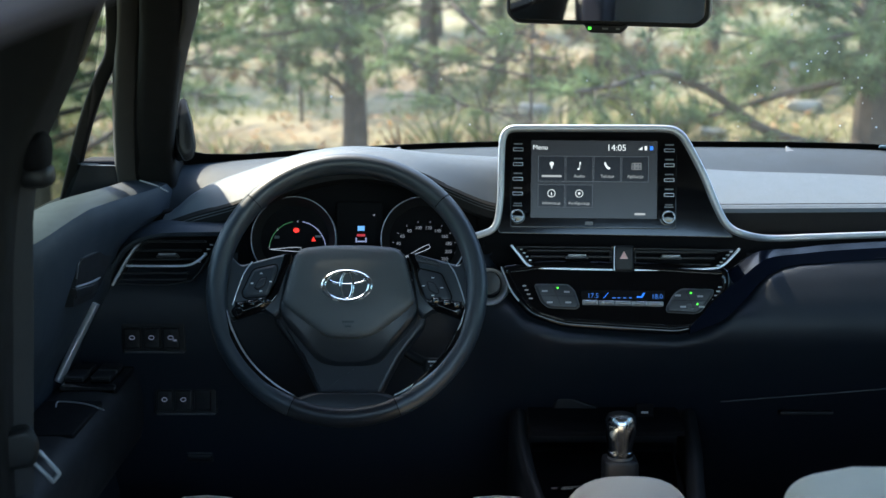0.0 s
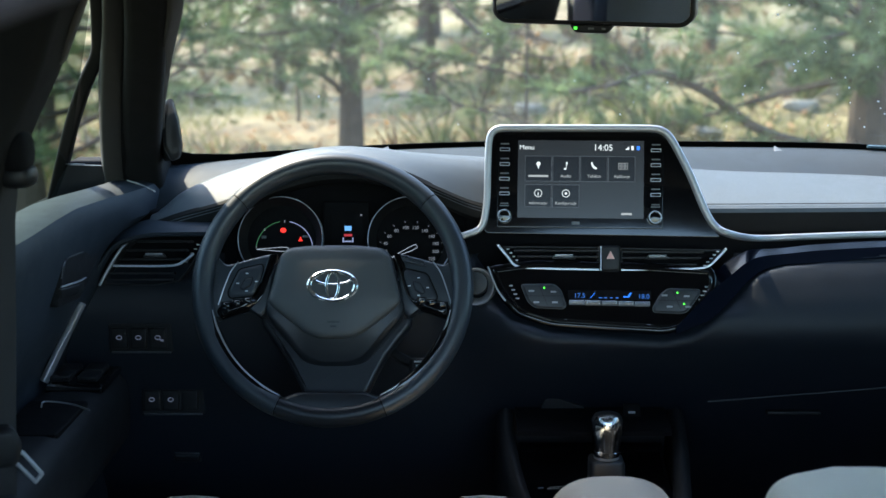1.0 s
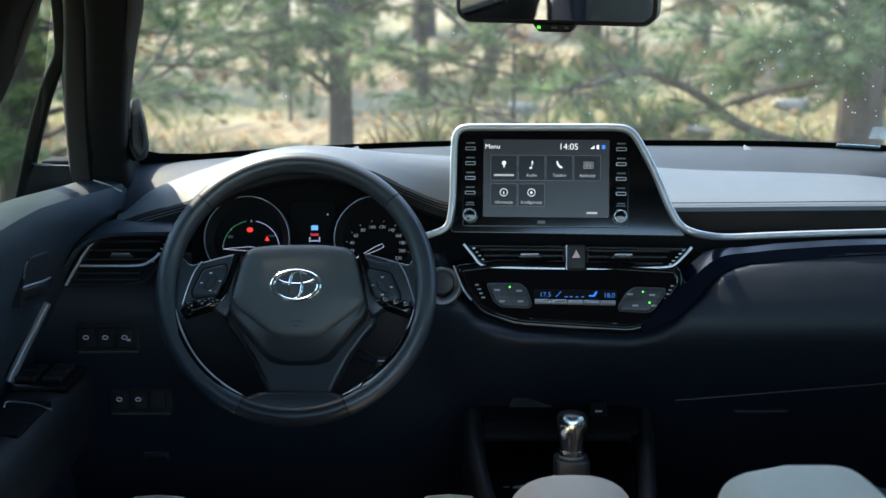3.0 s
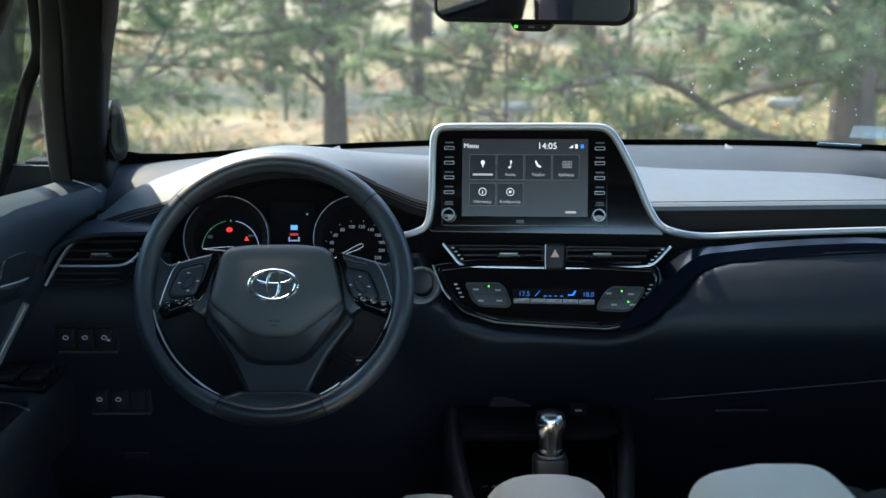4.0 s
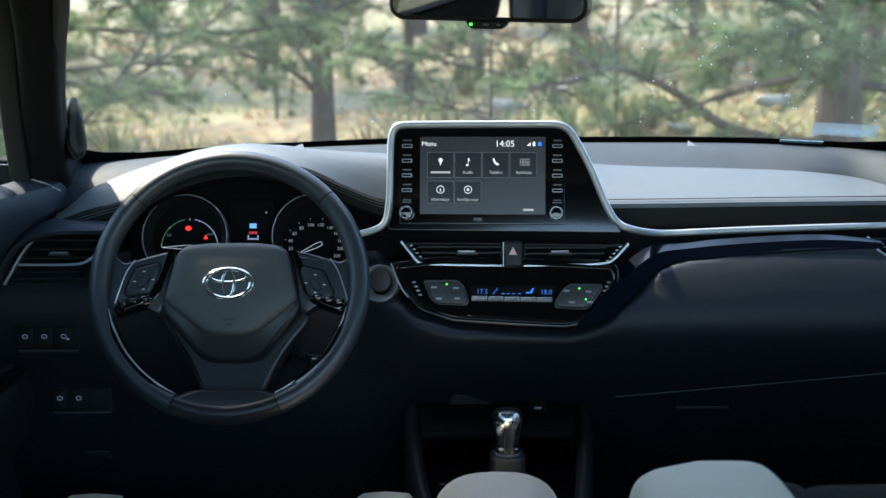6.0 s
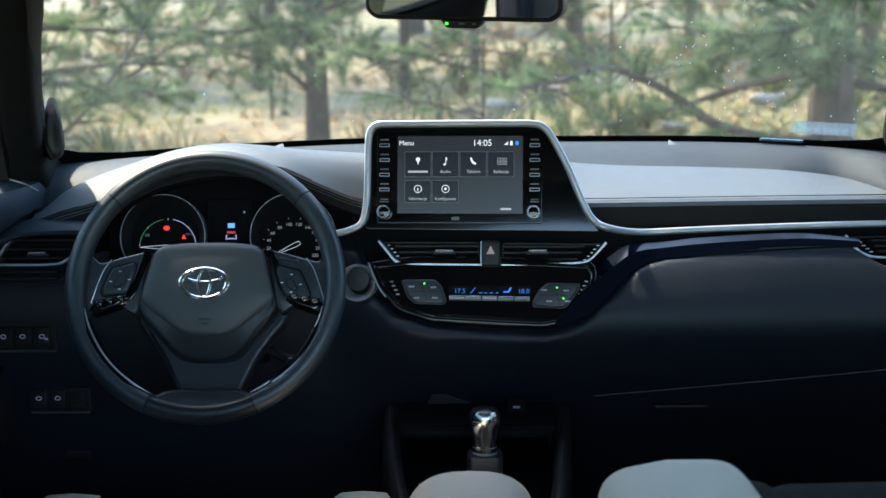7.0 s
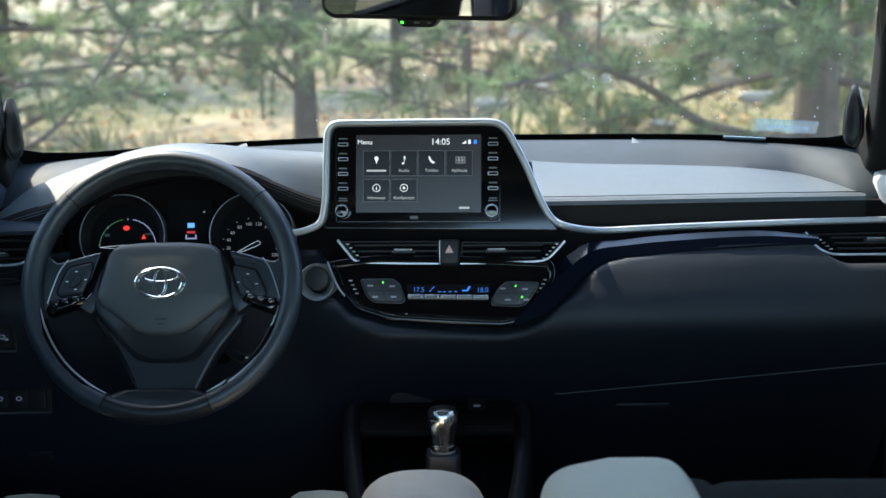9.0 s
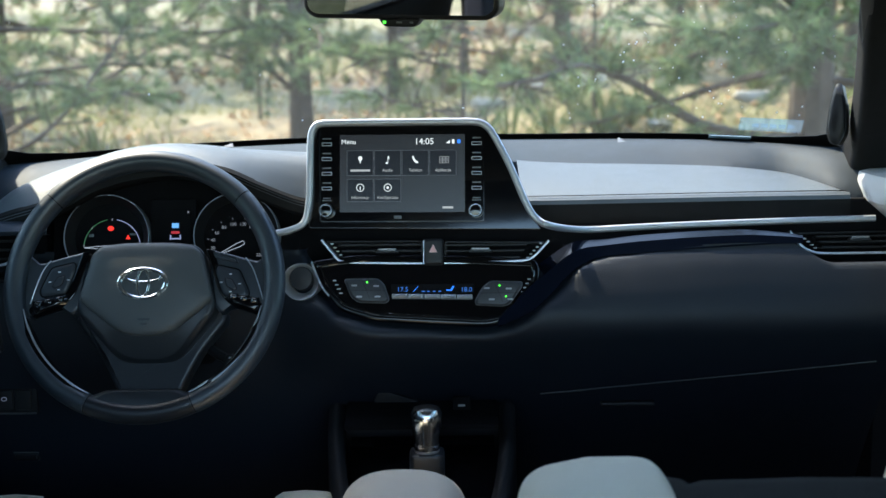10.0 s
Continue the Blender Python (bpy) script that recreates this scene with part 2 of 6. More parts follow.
def rings_geo(rings, cap_back=True, cap_front=True):
    g = Geo()
    k = len(rings[0][0])
    vs = [(p[0], p[1], w) for lp, w in rings for p in lp]
    fs = []
    for i in range(len(rings) - 1):
        for j in range(k):
            fs.append((i * k + j, i * k + (j + 1) % k, (i + 1) * k + (j + 1) % k, (i + 1) * k + j))
    if cap_back:
        fs.append(tuple(reversed(range(k))))
    if cap_front:
        fs.append(tuple(range((len(rings) - 1) * k, len(rings) * k)))
    return g.add(vs, fs)


def dome(loop, back, front, crown, width, r=0.0, steps=6):
    """Like plate, with a soft crowned front."""
    if r:
        loop = roundpoly(loop, r)
    loop = [Vector((p[0], p[1])) for p in loop]
    cx = sum(p.x for p in loop) / len(loop)
    cy = sum(p.y for p in loop) / len(loop)
    rings = [(loop, back), (loop, front)]
    for j in range(1, steps + 1):
        a = j / steps
        s = 1 - width * a
        rings.append(([Vector((cx + (p.x - cx) * s, cy + (p.y - cy) * s)) for p in loop], front + crown * math.sin(a * math.pi / 2)))
    return rings_geo(rings)


def ring(loop, wid, back, front):
    """A frame of even width inside the outline loop."""
    outer = [Vector((p[0], p[1])) for p in loop]
    inner = inset2(outer, wid)
    b = wid * 0.25
    o2, i2 = inset2(outer, b), inset2(outer, wid - b)
    seq = [(outer, back), (outer, front - b), (o2, front), (i2, front), (inner, front - b), (inner, back)]
    k = len(outer)
    vs = [(p.x, p.y, w) for lp, w in seq for p in lp]
    fs = []
    for i in range(len(seq)):
        n = (i + 1) % len(seq)
        for j in range(k):
            fs.append((i * k + j, i * k + (j + 1) % k, n * k + (j + 1) % k, n * k + j))
    return Geo().add(vs, fs)


def ellipse(a, b, n=32, cx=0, cy=0):
    return [Vector((cx + a * math.cos(2 * math.pi * i / n), cy + b * math.sin(2 * math.pi * i / n))) for i in range(n)]


def rect(x0, y0, x1, y1):
    return [(x0, y0), (x1, y0), (x1, y1), (x0, y1)]


def sweep(path, sec, up=(0, 0, 1), closed=False, scale=None):
    """Section sec (a, b) along a 3D path: a sideways, b along up."""
    path = [Vector(p) for p in path]
    k, n = len(sec), len(path)
    vs, fs = [], []
    for i, p in enumerate(path):
        a = path[i - 1] if (closed or i > 0) else p
        b = path[(i + 1) % n] if (closed or i < n - 1) else p
        t = (b - a).normalized()
        side = t.cross(Vector(up))
        side = side.normalized() if side.length > 1e-6 else Vector((1, 0, 0))
        u2 = side.cross(t).normalized()
        s = scale[i] if scale else 1
        for q in sec:
            vs.append(p + side * (q[0] * s) + u2 * (q[1] * s))
    for i in range(n if closed else n - 1):
        m2 = (i + 1) % n
        for j in range(k):
            fs.append((i * k + j, i * k + (j + 1) % k, m2 * k + (j + 1) % k, m2 * k + j))
    if not closed:
        fs.append(tuple(reversed(range(k))))
        fs.append(tuple(range((n - 1) * k, n * k)))
    return Geo().add(vs, fs)


def circle(r, n=10):
    return [(r * math.cos(2 * math.pi * i / n), r * math.sin(2 * math.pi * i / n)) for i in range(n)]


def grid(rows, thick=None):
    """A sheet through rows of points; thick (a vector) closes it into a slab."""
    n, k = len(rows), len(rows[0])
    vs = [Vector(p) for r in rows for p in r]
    fs = [(i * k + j, i * k + j + 1, (i + 1) * k + j + 1, (i + 1) * k + j) for i in range(n - 1) for j in range(k - 1)]
    if thick is None:
        return Geo().add(vs, fs)
    o = n * k
    t = Vector(thick)
    vs2 = vs + [v + t for v in vs]
    fs2 = fs + [tuple(reversed([i + o for i in f])) for f in fs]
    edge = [j for j in range(k)] + [i * k + k - 1 for i in range(1, n)] + [(n - 1) * k + j for j in range(k - 2, -1, -1)] + [i * k for i in range(n - 2, 0, -1)]
    for a, b in zip(edge, edge[1:] + edge[:1]):
        fs2.append((a, a + o, b + o, b))
    return Geo().add(vs2, fs2)


def box(x0, y0, z0, x1, y1, z1, b=0.004):
    lp = roundpoly(rect(x0, z0, x1, z1), min(b * 1.5, abs(x1 - x0) * 0.3, abs(z1 - z0) * 0.3), 3)
    g = plate(lp, -y1, -y0, min(b, abs(y1 - y0) * 0.4))
    g.v = [Vector((p.x, -p.z, p.y)) for p in g.v]
    return g


def lathe(prof, n=24):
    """Turned shape round w: (radius, w) pairs."""
    rings_ = [([Vector((r * math.cos(2 * math.pi * i / n), r * math.sin(2 * math.pi * i / n))) for i in range(n)], w) for r, w in prof]
    return rings_geo(rings_)


def text_mesh(name, s, size, m, material, align="CENTER"):
    cu = bpy.data.curves.new(name, "FONT")
    cu.body, cu.size, cu.align_x, cu.align_y = s, size, align, "CENTER"
    cu.extrude = 0.00005
    tmp = new("text_tmp", cu)
    bpy.context.view_layer.update()
    me = bpy.data.meshes.new_from_object(tmp.evaluated_get(bpy.context.evaluated_depsgraph_get()))
    bpy.data.objects.remove(tmp)
    bpy.data.curves.remove(cu)
    me.name = name
    me.transform(m)
    me.materials.clear()
    me.materials.append(material)
    return me


def thing(name, at, label, category, group="", kind=""):
    ob = new(name)
    ob.empty_display_size = 0.05
    ob.matrix_basis = Matrix.Translation(at)
    return tagged(ob, label, category, group, kind)


def part(name, geo, material, parent, label="", ang=35):
    me = geo if isinstance(geo, bpy.types.Mesh) else mesh_from(name, geo.v, geo.f, material, ang)
    ob = new(name, me)
    if parent is not None:
        ob.parent = parent
        if parent.type == "EMPTY":
            ob.matrix_parent_inverse = parent.matrix_basis.inverted()
    if label:
        ob["label"] = label
    return ob


def struct(name, geo, material, label, category):
    return tagged(part(name, geo, material, None), label, category, kind="structure")


# ---------------------------------------------------------------- outdoors
def ramp_of(nt, stops):
    r = nt.nodes.new("ShaderNodeValToRGB")
    e = r.color_ramp.elements
    e[0].position, e[0].color = stops[0][0], (*stops[0][1], 1)
    e[1].position, e[1].color = stops[-1][0], (*stops[-1][1], 1)
    for p, c in stops[1:-1]:
        e.new(p).color = (*c, 1)
    return r


def ground_mat():
    """Straw grass, moss patches and brown leaf litter at three sizes."""
    m = mat("woodland_ground", (0.3, 0.26, 0.16), 0.95, var=0.3, vscale=0.6, bump=1.0, bscale=30)
    nt = m.node_tree
    b = nt.nodes["Principled BSDF"]
    tc = nt.nodes.new("ShaderNodeTexCoord")
    cols = []
    for sc_, stops in ((0.42, [(0.36, (0.085, 0.105, 0.032)), (0.44, (0.155, 0.165, 0.060)), (0.54, (0.225, 0.185, 0.098)), (0.66, (0.145, 0.086, 0.052))]),
                       (2.6, [(0.38, (0.060, 0.060, 0.020)), (0.49, (0.20, 0.155, 0.085)), (0.60, (0.31, 0.25, 0.165))]),
                       (14.0, [(0.38, (0.045, 0.030, 0.016)), (0.5, (0.18, 0.13, 0.075)), (0.62, (0.33, 0.27, 0.18))])):
        n = nt.nodes.new("ShaderNodeTexNoise")
        n.inputs["Scale"].default_value, n.inputs["Detail"].default_value = sc_, 7
        nt.links.new(tc.outputs["Object"], n.inputs["Vector"])
        r = ramp_of(nt, stops)
        nt.links.new(n.outputs["Fac"], r.inputs["Fac"])
        cols.append(r.outputs["Color"])
    src = cols[0]
    for c, f in zip(cols[1:], (0.45, 0.35)):
        mx = nt.nodes.new("ShaderNodeMix")
        mx.data_type = "RGBA"
        mx.inputs["Factor"].default_value = f
        nt.links.new(src, mx.inputs["A"])
        nt.links.new(c, mx.inputs["B"])
        src = mx.outputs["Result"]
    nt.links.new(src, b.inputs["Base Color"])
    return m


M_GROUND = ground_mat()
M_BARK = mat("pine_bark", (0.046, 0.034, 0.026), 0.9, var=0.45, vscale=14, bump=1.0, bscale=60, col2=(0.098, 0.074, 0.054))


def needle_mat(name, c1, c2, through_=0.4):
    m = mat(name, c1, 0.6, var=0.2, vscale=2.0, col2=c2)
    nt = m.node_tree
    b = nt.nodes["Principled BSDF"]
    geo = nt.nodes.new("ShaderNodeNewGeometry")
    hs = nt.nodes.new("ShaderNodeHueSaturation")
    mr = nt.nodes.new("ShaderNodeMapRange")
    mr.inputs["To Min"].default_value, mr.inputs["To Max"].default_value = 0.6, 1.5
    nt.links.new(geo.outputs["Random Per Island"], mr.inputs["Value"])
    nt.links.new(mr.outputs["Result"], hs.inputs["Value"])
    src = b.inputs["Base Color"].links[0].from_socket
    nt.links.new(src, hs.inputs["Color"])
    nt.links.new(hs.outputs["Color"], b.inputs["Base Color"])
    tl = nt.nodes.new("ShaderNodeBsdfTranslucent")
    nt.links.new(hs.outputs["Color"], tl.inputs["Color"])
    mx = nt.nodes.new("ShaderNodeMixShader")
    mx.inputs[0].default_value = through_
    nt.links.new(b.outputs[0], mx.inputs[1])
    nt.links.new(tl.outputs[0], mx.inputs[2])
    nt.links.new(mx.outputs[0], nt.nodes["Material Output"].inputs["Surface"])
    return m


M_NEEDLE = needle_mat("pine_needles", (0.105, 0.150, 0.066), (0.190, 0.240, 0.120), 0.55)
M_DRY = needle_mat("dry_leaves", (0.27, 0.15, 0.075), (0.36, 0.23, 0.12))
M_GRASS = needle_mat("straw_grass", (0.28, 0.235, 0.115), (0.19, 0.215, 0.075))

gx = [-60, -30, -16, -9, -5, -2, 1, 4, 8, 14, 28, 60]
gy = [-60, -25, -8, -2, 3, 6, 9, 13, 18, 26, 40, 70, 120]


def ground_z(x, y):
    """A low bank in front of the car that rises into the wood."""
    return ((0.56 + 0.20 * smooth01(-0.7, 0.8, x)) * smooth01(3.8, 8.8, y) + 0.22 * smooth01(0.4, 1.7, x) * smooth01(4.6, 6.4, y) * (1 - smooth01(8, 12, y))
            + 0.045 * max(0, y - 9) * smooth01(8, 14, y) + 0.06 * noise.noise((x * 0.45, y * 0.45, 0)) * smooth01(3.6, 7, y))


def fine(a, n):
    return [a[i] + (a[i + 1] - a[i]) * j / n for i in range(len(a) - 1) for j in range(n)] + [a[-1]]


ground = struct("ground", grid([[(x, y, ground_z(x, y)) for x in fine(gx, 4)] for y in fine(gy, 4)]), M_GROUND,
                "sunlit straw-coloured grass and brown needle litter", "ground")


def limb(g, p, d, length, r0, r1, n=5, sag=0.0, rnd=None, wob=0.25):
    pts = [Vector(p)]
    d = Vector(d).normalized()
    for i in range(n):
        d = (d + Vector((rnd.uniform(-wob, wob), rnd.uniform(-wob, wob), rnd.uniform(-wob, wob) - sag)) * 0.5).normalized()
        pts.append(pts[-1] + d * (length / n))
    sc = [1 + (r1 / r0 - 1) * i / n for i in range(n + 1)]
    g.join(sweep(pts, circle(r0, 5), up=(0.1, 0.2, 1) if abs(d.z) < 0.8 else (1, 0.2, 0), scale=sc))
    return pts


def twigs(g, tufts, lp, rnd, green, per=4, first=2, long=0.30, fill=3):
    """Side shoots along a limb, most of them carrying needle tufts."""
    for j in range(first, len(lp)):
        for _ in range(per):
            d = (lp[j] - lp[j - 1]).normalized()
            td = (d * 0.6 + Vector((rnd.uniform(-1, 1), rnd.uniform(-1, 1), rnd.uniform(-0.55, 0.6)))).normalized()
            tp = limb(g, lp[j].lerp(lp[j - 1], rnd.random()), td, rnd.uniform(0.35, 1.0) * long, 0.0036, 0.0015, 3, 0.02, rnd)
            if rnd.random() < green:
                for q in range(1, len(tp)):
                    for _ in range(fill):
                        tufts.append((tp[q].lerp(tp[q - 1], rnd.random()), (tp[q] - tp[q - 1]).normalized()))


def needle_mesh(tufts, seed, n, ln, w):
    """One slim blade for every needle of every tuft."""
    rg = np.random.default_rng(seed)
    p = np.repeat(np.array([t[0][:] for t in tufts]), n, axis=0)
    d = np.repeat(np.array([t[1][:] for t in tufts]), n, axis=0)
    q = d * 0.8 + rg.normal(0, 1, p.shape) * np.array((0.6, 0.6, 0.5))
    q /= np.linalg.norm(q, axis=1)[:, None]
    s = np.cross(q, rg.uniform(-1, 1, p.shape))
    s /= np.linalg.norm(s, axis=1)[:, None] + 1e-6
    e = p + q * (ln * rg.uniform(0.6, 1.2, len(p)))[:, None]
    co = np.stack([p - s * w, p + s * w, e], axis=1).reshape(-1, 3)
    me = bpy.data.meshes.new("crown")
    k = len(p)
    me.vertices.add(3 * k)
    me.loops.add(3 * k)
    me.polygons.add(k)
    me.vertices.foreach_set("co", co.astype(np.float32).ravel())
    me.loops.foreach_set("vertex_index", np.arange(3 * k, dtype=np.int32))
    me.polygons.foreach_set("loop_start", np.arange(0, 3 * k, 3, dtype=np.int32))
    me.update(calc_edges=True)
    me.materials.append(M_NEEDLE)
    return me


def pine(seed, height=6.0, r=0.075, low=0.35, limbs=34, reach=1.5, green=0.7, per=4, n=13, ln=0.075, w=0.0021, arms=(), bend=0.05, power=1.35, fill=3):
    """Trunk with limbs and a crown of needle tufts, at the origin; arms are limbs of a given course."""
    rnd = random.Random(seed)
    g, tufts = Geo(), []
    k = 10
    pts = [Vector((bend * math.sin(i * 0.9 + seed) * i / k, bend * math.cos(i * 1.1 + seed) * i / k, height * i / k - 0.1)) for i in range(k + 1)]
    g.join(sweep(pts, circle(r, 10), up=(1, 0.1, 0), scale=[1.25 if i == 0 else 1 - 0.8 * i / k for i in range(k + 1)]))
    for i in range(limbs):
        f = (i / limbs) ** power
        z = low + (height * 0.95 - low) * f
        a = i * 2.4 + rnd.uniform(-0.5, 0.5)
        ln_ = reach * (1 - 0.72 * f) * rnd.uniform(0.6, 1.15)
        lp = limb(g, (pts[0].x, pts[0].y, z), (math.cos(a), math.sin(a), rnd.uniform(-0.15, 0.35)), ln_, r * 0.20 * (1 - 0.5 * f) + 0.003, 0.003, 7, 0.05, rnd)
        twigs(g, tufts, lp, rnd, green, per, fill=fill)
    for course, r0, gr in arms:
        lp = spline(course, 3)
        g.join(sweep(lp, circle(r0, 6), up=(0.1, 0.2, 1), scale=[1 - 0.7 * i / (len(lp) - 1) for i in range(len(lp))]))
        twigs(g, tufts, lp, rnd, gr, 3, 1, 0.26)
    return g, tufts, n, ln, w


TREE_MESH = {}


def pine_tree(kind, x, y, turn=0, s=1.0, label="", spec=None):
    if kind not in TREE_MESH:
        g, tufts, n, ln, w = pine(**spec)
        TREE_MESH[kind] = (mesh_from("trunk", g.v, g.f, M_BARK), needle_mesh(tufts, spec["seed"], n, ln, w))
    t = new("pine_tree")
    t.matrix_basis = pose(x, y, ground_z(x, y), 0, 0, turn) @ Matrix.Diagonal((s, s, s, 1))
    tagged(t, label, "tree", "pines round the clearing")
    for nm, me in zip(("trunk", "crown"), TREE_MESH[kind]):
        new(nm, me).parent = t
    return t


def course(x, y, pts):
    """A limb's course, given in the world, from the foot of its tree at (x, y)."""
    z = ground_z(x, y)
    return [(a - x, b - y, c - z) for a, b, c in pts]


NEAR = "young pine with grey-green needles and low bare branches"
FAR = "pine at the back of the clearing with dense green needles"
# the pine in front of the bonnet
X_, Y_ = -0.455, 7.1
pine_tree("a", X_, Y_, 0, 1.0, "pine with a slim brown trunk and drooping low branches",
          dict(seed=3, height=5.5, r=0.066, low=0.75, limbs=44, reach=1.5, green=0.50, bend=0.04, arms=[
              (course(X_, Y_, [(-0.46, 7.1, 0.86), (-0.61, 7.0, 1.0), (-0.72, 6.9, 1.05), (-0.85, 6.8, 1.09), (-1.02, 6.7, 1.07)]), 0.016, 0.25),
              (course(X_, Y_, [(-0.45, 7.1, 1.18), (-0.60, 6.8, 1.22), (-0.85, 6.5, 1.20), (-1.10, 6.3, 1.24)]), 0.014, 0.5),
              (course(X_, Y_, [(-0.45, 7.1, 1.10), (-0.25, 6.8, 1.10), (-0.08, 6.6, 1.02), (0.05, 6.5, 0.98)]), 0.012, 0.45),
              (course(X_, Y_, [(-0.45, 7.1, 1.25), (-0.44, 6.7, 1.22), (-0.50, 6.5, 1.15), (-0.52, 6.4, 1.06)]), 0.010, 0.6)]))
# the stout pine towards the passenger's side
X_, Y_ = 1.84, 5.8
pine_tree("b", X_, Y_, 0, 1.0, "stout dark pine with long sweeping low branches",
          dict(seed=8, height=6.5, r=0.098, low=0.55, limbs=40, reach=1.4, green=0.58, bend=0.03, arms=[
              (course(X_, Y_, [(1.80, 5.8, 0.74), (1.55, 5.5, 0.77), (1.26, 5.3, 0.85), (1.09, 5.2, 0.96), (0.94, 5.1, 1.04), (0.78, 5.0, 1.09), (0.62, 4.9, 1.05), (0.45, 4.8, 1.03)]), 0.024, 0.35),
              (course(X_, Y_, [(1.81, 5.8, 1.20), (1.63, 5.6, 1.29), (1.42, 5.4, 1.35), (1.26, 5.3, 1.42)]), 0.026, 0.6),
              (course(X_, Y_, [(1.80, 5.8, 0.98), (1.52, 5.5, 1.11), (1.31, 5.3, 1.13), (1.15, 5.2, 1.08)]), 0.016, 0.85),
              (course(X_, Y_, [(1.82, 5.7, 1.25), (1.55, 5.3, 1.22), (1.30, 5.1, 1.20), (1.00, 5.0, 1.24)]), 0.013, 0.9)]))
X_, Y_ = -0.07, 9.6
pine_tree("e", X_, Y_, 0, 1.0, NEAR,
          dict(seed=14, height=5.0, r=0.042, low=0.7, limbs=36, reach=1.3, green=0.6, arms=[
              (course(X_, Y_, [(-0.06, 9.4, 1.80), (0.0, 6.8, 1.42), (0.14, 6.3, 1.25), (0.29, 6.2, 1.14), (0.52, 6.1, 1.10)]), 0.016, 0.15)]))
X_, Y_ = -1.80, 5.95
pine_tree("f", X_, Y_, 0, 1.0, NEAR,
          dict(seed=27, height=5.6, r=0.075, low=0.5, limbs=42, reach=1.35, green=0.6, arms=[
              (course(X_, Y_, [(-1.78, 5.9, 0.66), (-1.45, 5.6, 0.76), (-1.27, 5.6, 0.90), (-1.16, 5.7, 1.06), (-1.08, 5.8, 1.19), (-1.06, 5.9, 1.32)]), 0.013, 0.3),
              (course(X_, Y_, [(-1.78, 5.9, 0.92), (-1.40, 5.6, 1.02), (-1.13, 5.5, 1.0), (-0.92, 5.4, 0.98)]), 0.011, 0.5)]))
SAPLING = "thin bare sapling with a few orange leaves"
pine_tree("c", 0.365, 5.55, 20, 1.0, SAPLING, dict(seed=21, height=2.6, r=0.009, low=0.35, limbs=16, reach=0.55, green=0.10, bend=0.02))
pine_tree("c", 1.05, 7.0, 140, 1.15, SAPLING)
pine_tree("c", -0.95, 9.2, 250, 1.3, SAPLING)
pine_tree("e", 2.45, 7.3, 95, 1.05, NEAR)
pine_tree("a", 1.10, 9.4, 310, 0.95, NEAR)
pine_tree("f", -2.5, 8.6, 200, 1.0, NEAR)
pine_tree("e", 0.45, 10.6, 200, 1.0, NEAR)
pine_tree("f", -3.9, 6.6, 80, 1.15, NEAR)
pine_tree("f", 3.4, 8.6, 160, 1.0, NEAR)
pine_tree("e", -1.35, 11.5, 20, 1.1, NEAR)
pine_tree("e", 2.2, 11.2, 60, 1.1, NEAR)
pine_tree("f", -7.6, 3.8, 150, 1.0, NEAR)
rf = random.Random(5)
for i in range(26):
    ang = -60 + 120 * i / 25 + rf.uniform(-2, 2)
    dist = rf.choice([15, 18, 22, 27, 34]) + rf.uniform(-1.5, 1.5)
    pine_tree("d", dist * math.sin(radians(ang)), dist * math.cos(radians(ang)), rf.uniform(0, 360), rf.uniform(1.1, 1.9), FAR,
              dict(seed=40, height=6.0, r=0.09, low=0.5, limbs=30, reach=1.4, green=0.85, per=2, n=10, ln=0.16, w=0.007, power=1.0, fill=1))
for i in range(14):
    ang = 70 + 220 * i / 13 + rf.uniform(-4, 4)
    if 140 < ang < 220:
        continue
    dist = rf.uniform(18, 30)
    pine_tree("d", dist * math.sin(radians(ang)), dist * math.cos(radians(ang)), rf.uniform(0, 360), rf.uniform(1.0, 1.6), FAR)


for i in range(12):
    ang = 146 + 68 * i / 11
    pine_tree("d", 22 * math.sin(radians(ang)), 22 * math.cos(radians(ang)), rf.uniform(0, 360), 0.72, FAR)


# grass blades in the clearing
def grass_patch():
    rnd = random.Random(9)
    vs, fs = [], []
    for _ in range(30000):
        y = 6.0 + 18 * rnd.random() ** 1.4
        x = 0.2 + rnd.uniform(-0.62, 0.62) * y * 0.8
        z = ground_z(x, y)
        if noise.noise((x * 0.7, y * 0.7, 3)) < -0.08:
            continue
        h = rnd.uniform(0.04, 0.15)
        a = rnd.uniform(0, 6.28)
        w = rnd.uniform(0.003, 0.007)
        o = len(vs)
        lean = Vector((rnd.uniform(-0.9, 0.9), rnd.uniform(-0.9, 0.9), 1)).normalized() * h
        s = Vector((math.cos(a) * w, math.sin(a) * w, 0))
        p = Vector((x, y, z))
        vs += [p - s, p + s, p + lean]
        fs.append((o, o + 1, o + 2))
    me = bpy.data.meshes.new("grass")
    me.from_pydata(vs, [], fs)
    me.materials.append(M_GRASS)
    return tagged(new("grass", me), "dry straw-yellow and green grass tufts on the ground", "grass", kind="stuff")


grass_patch()


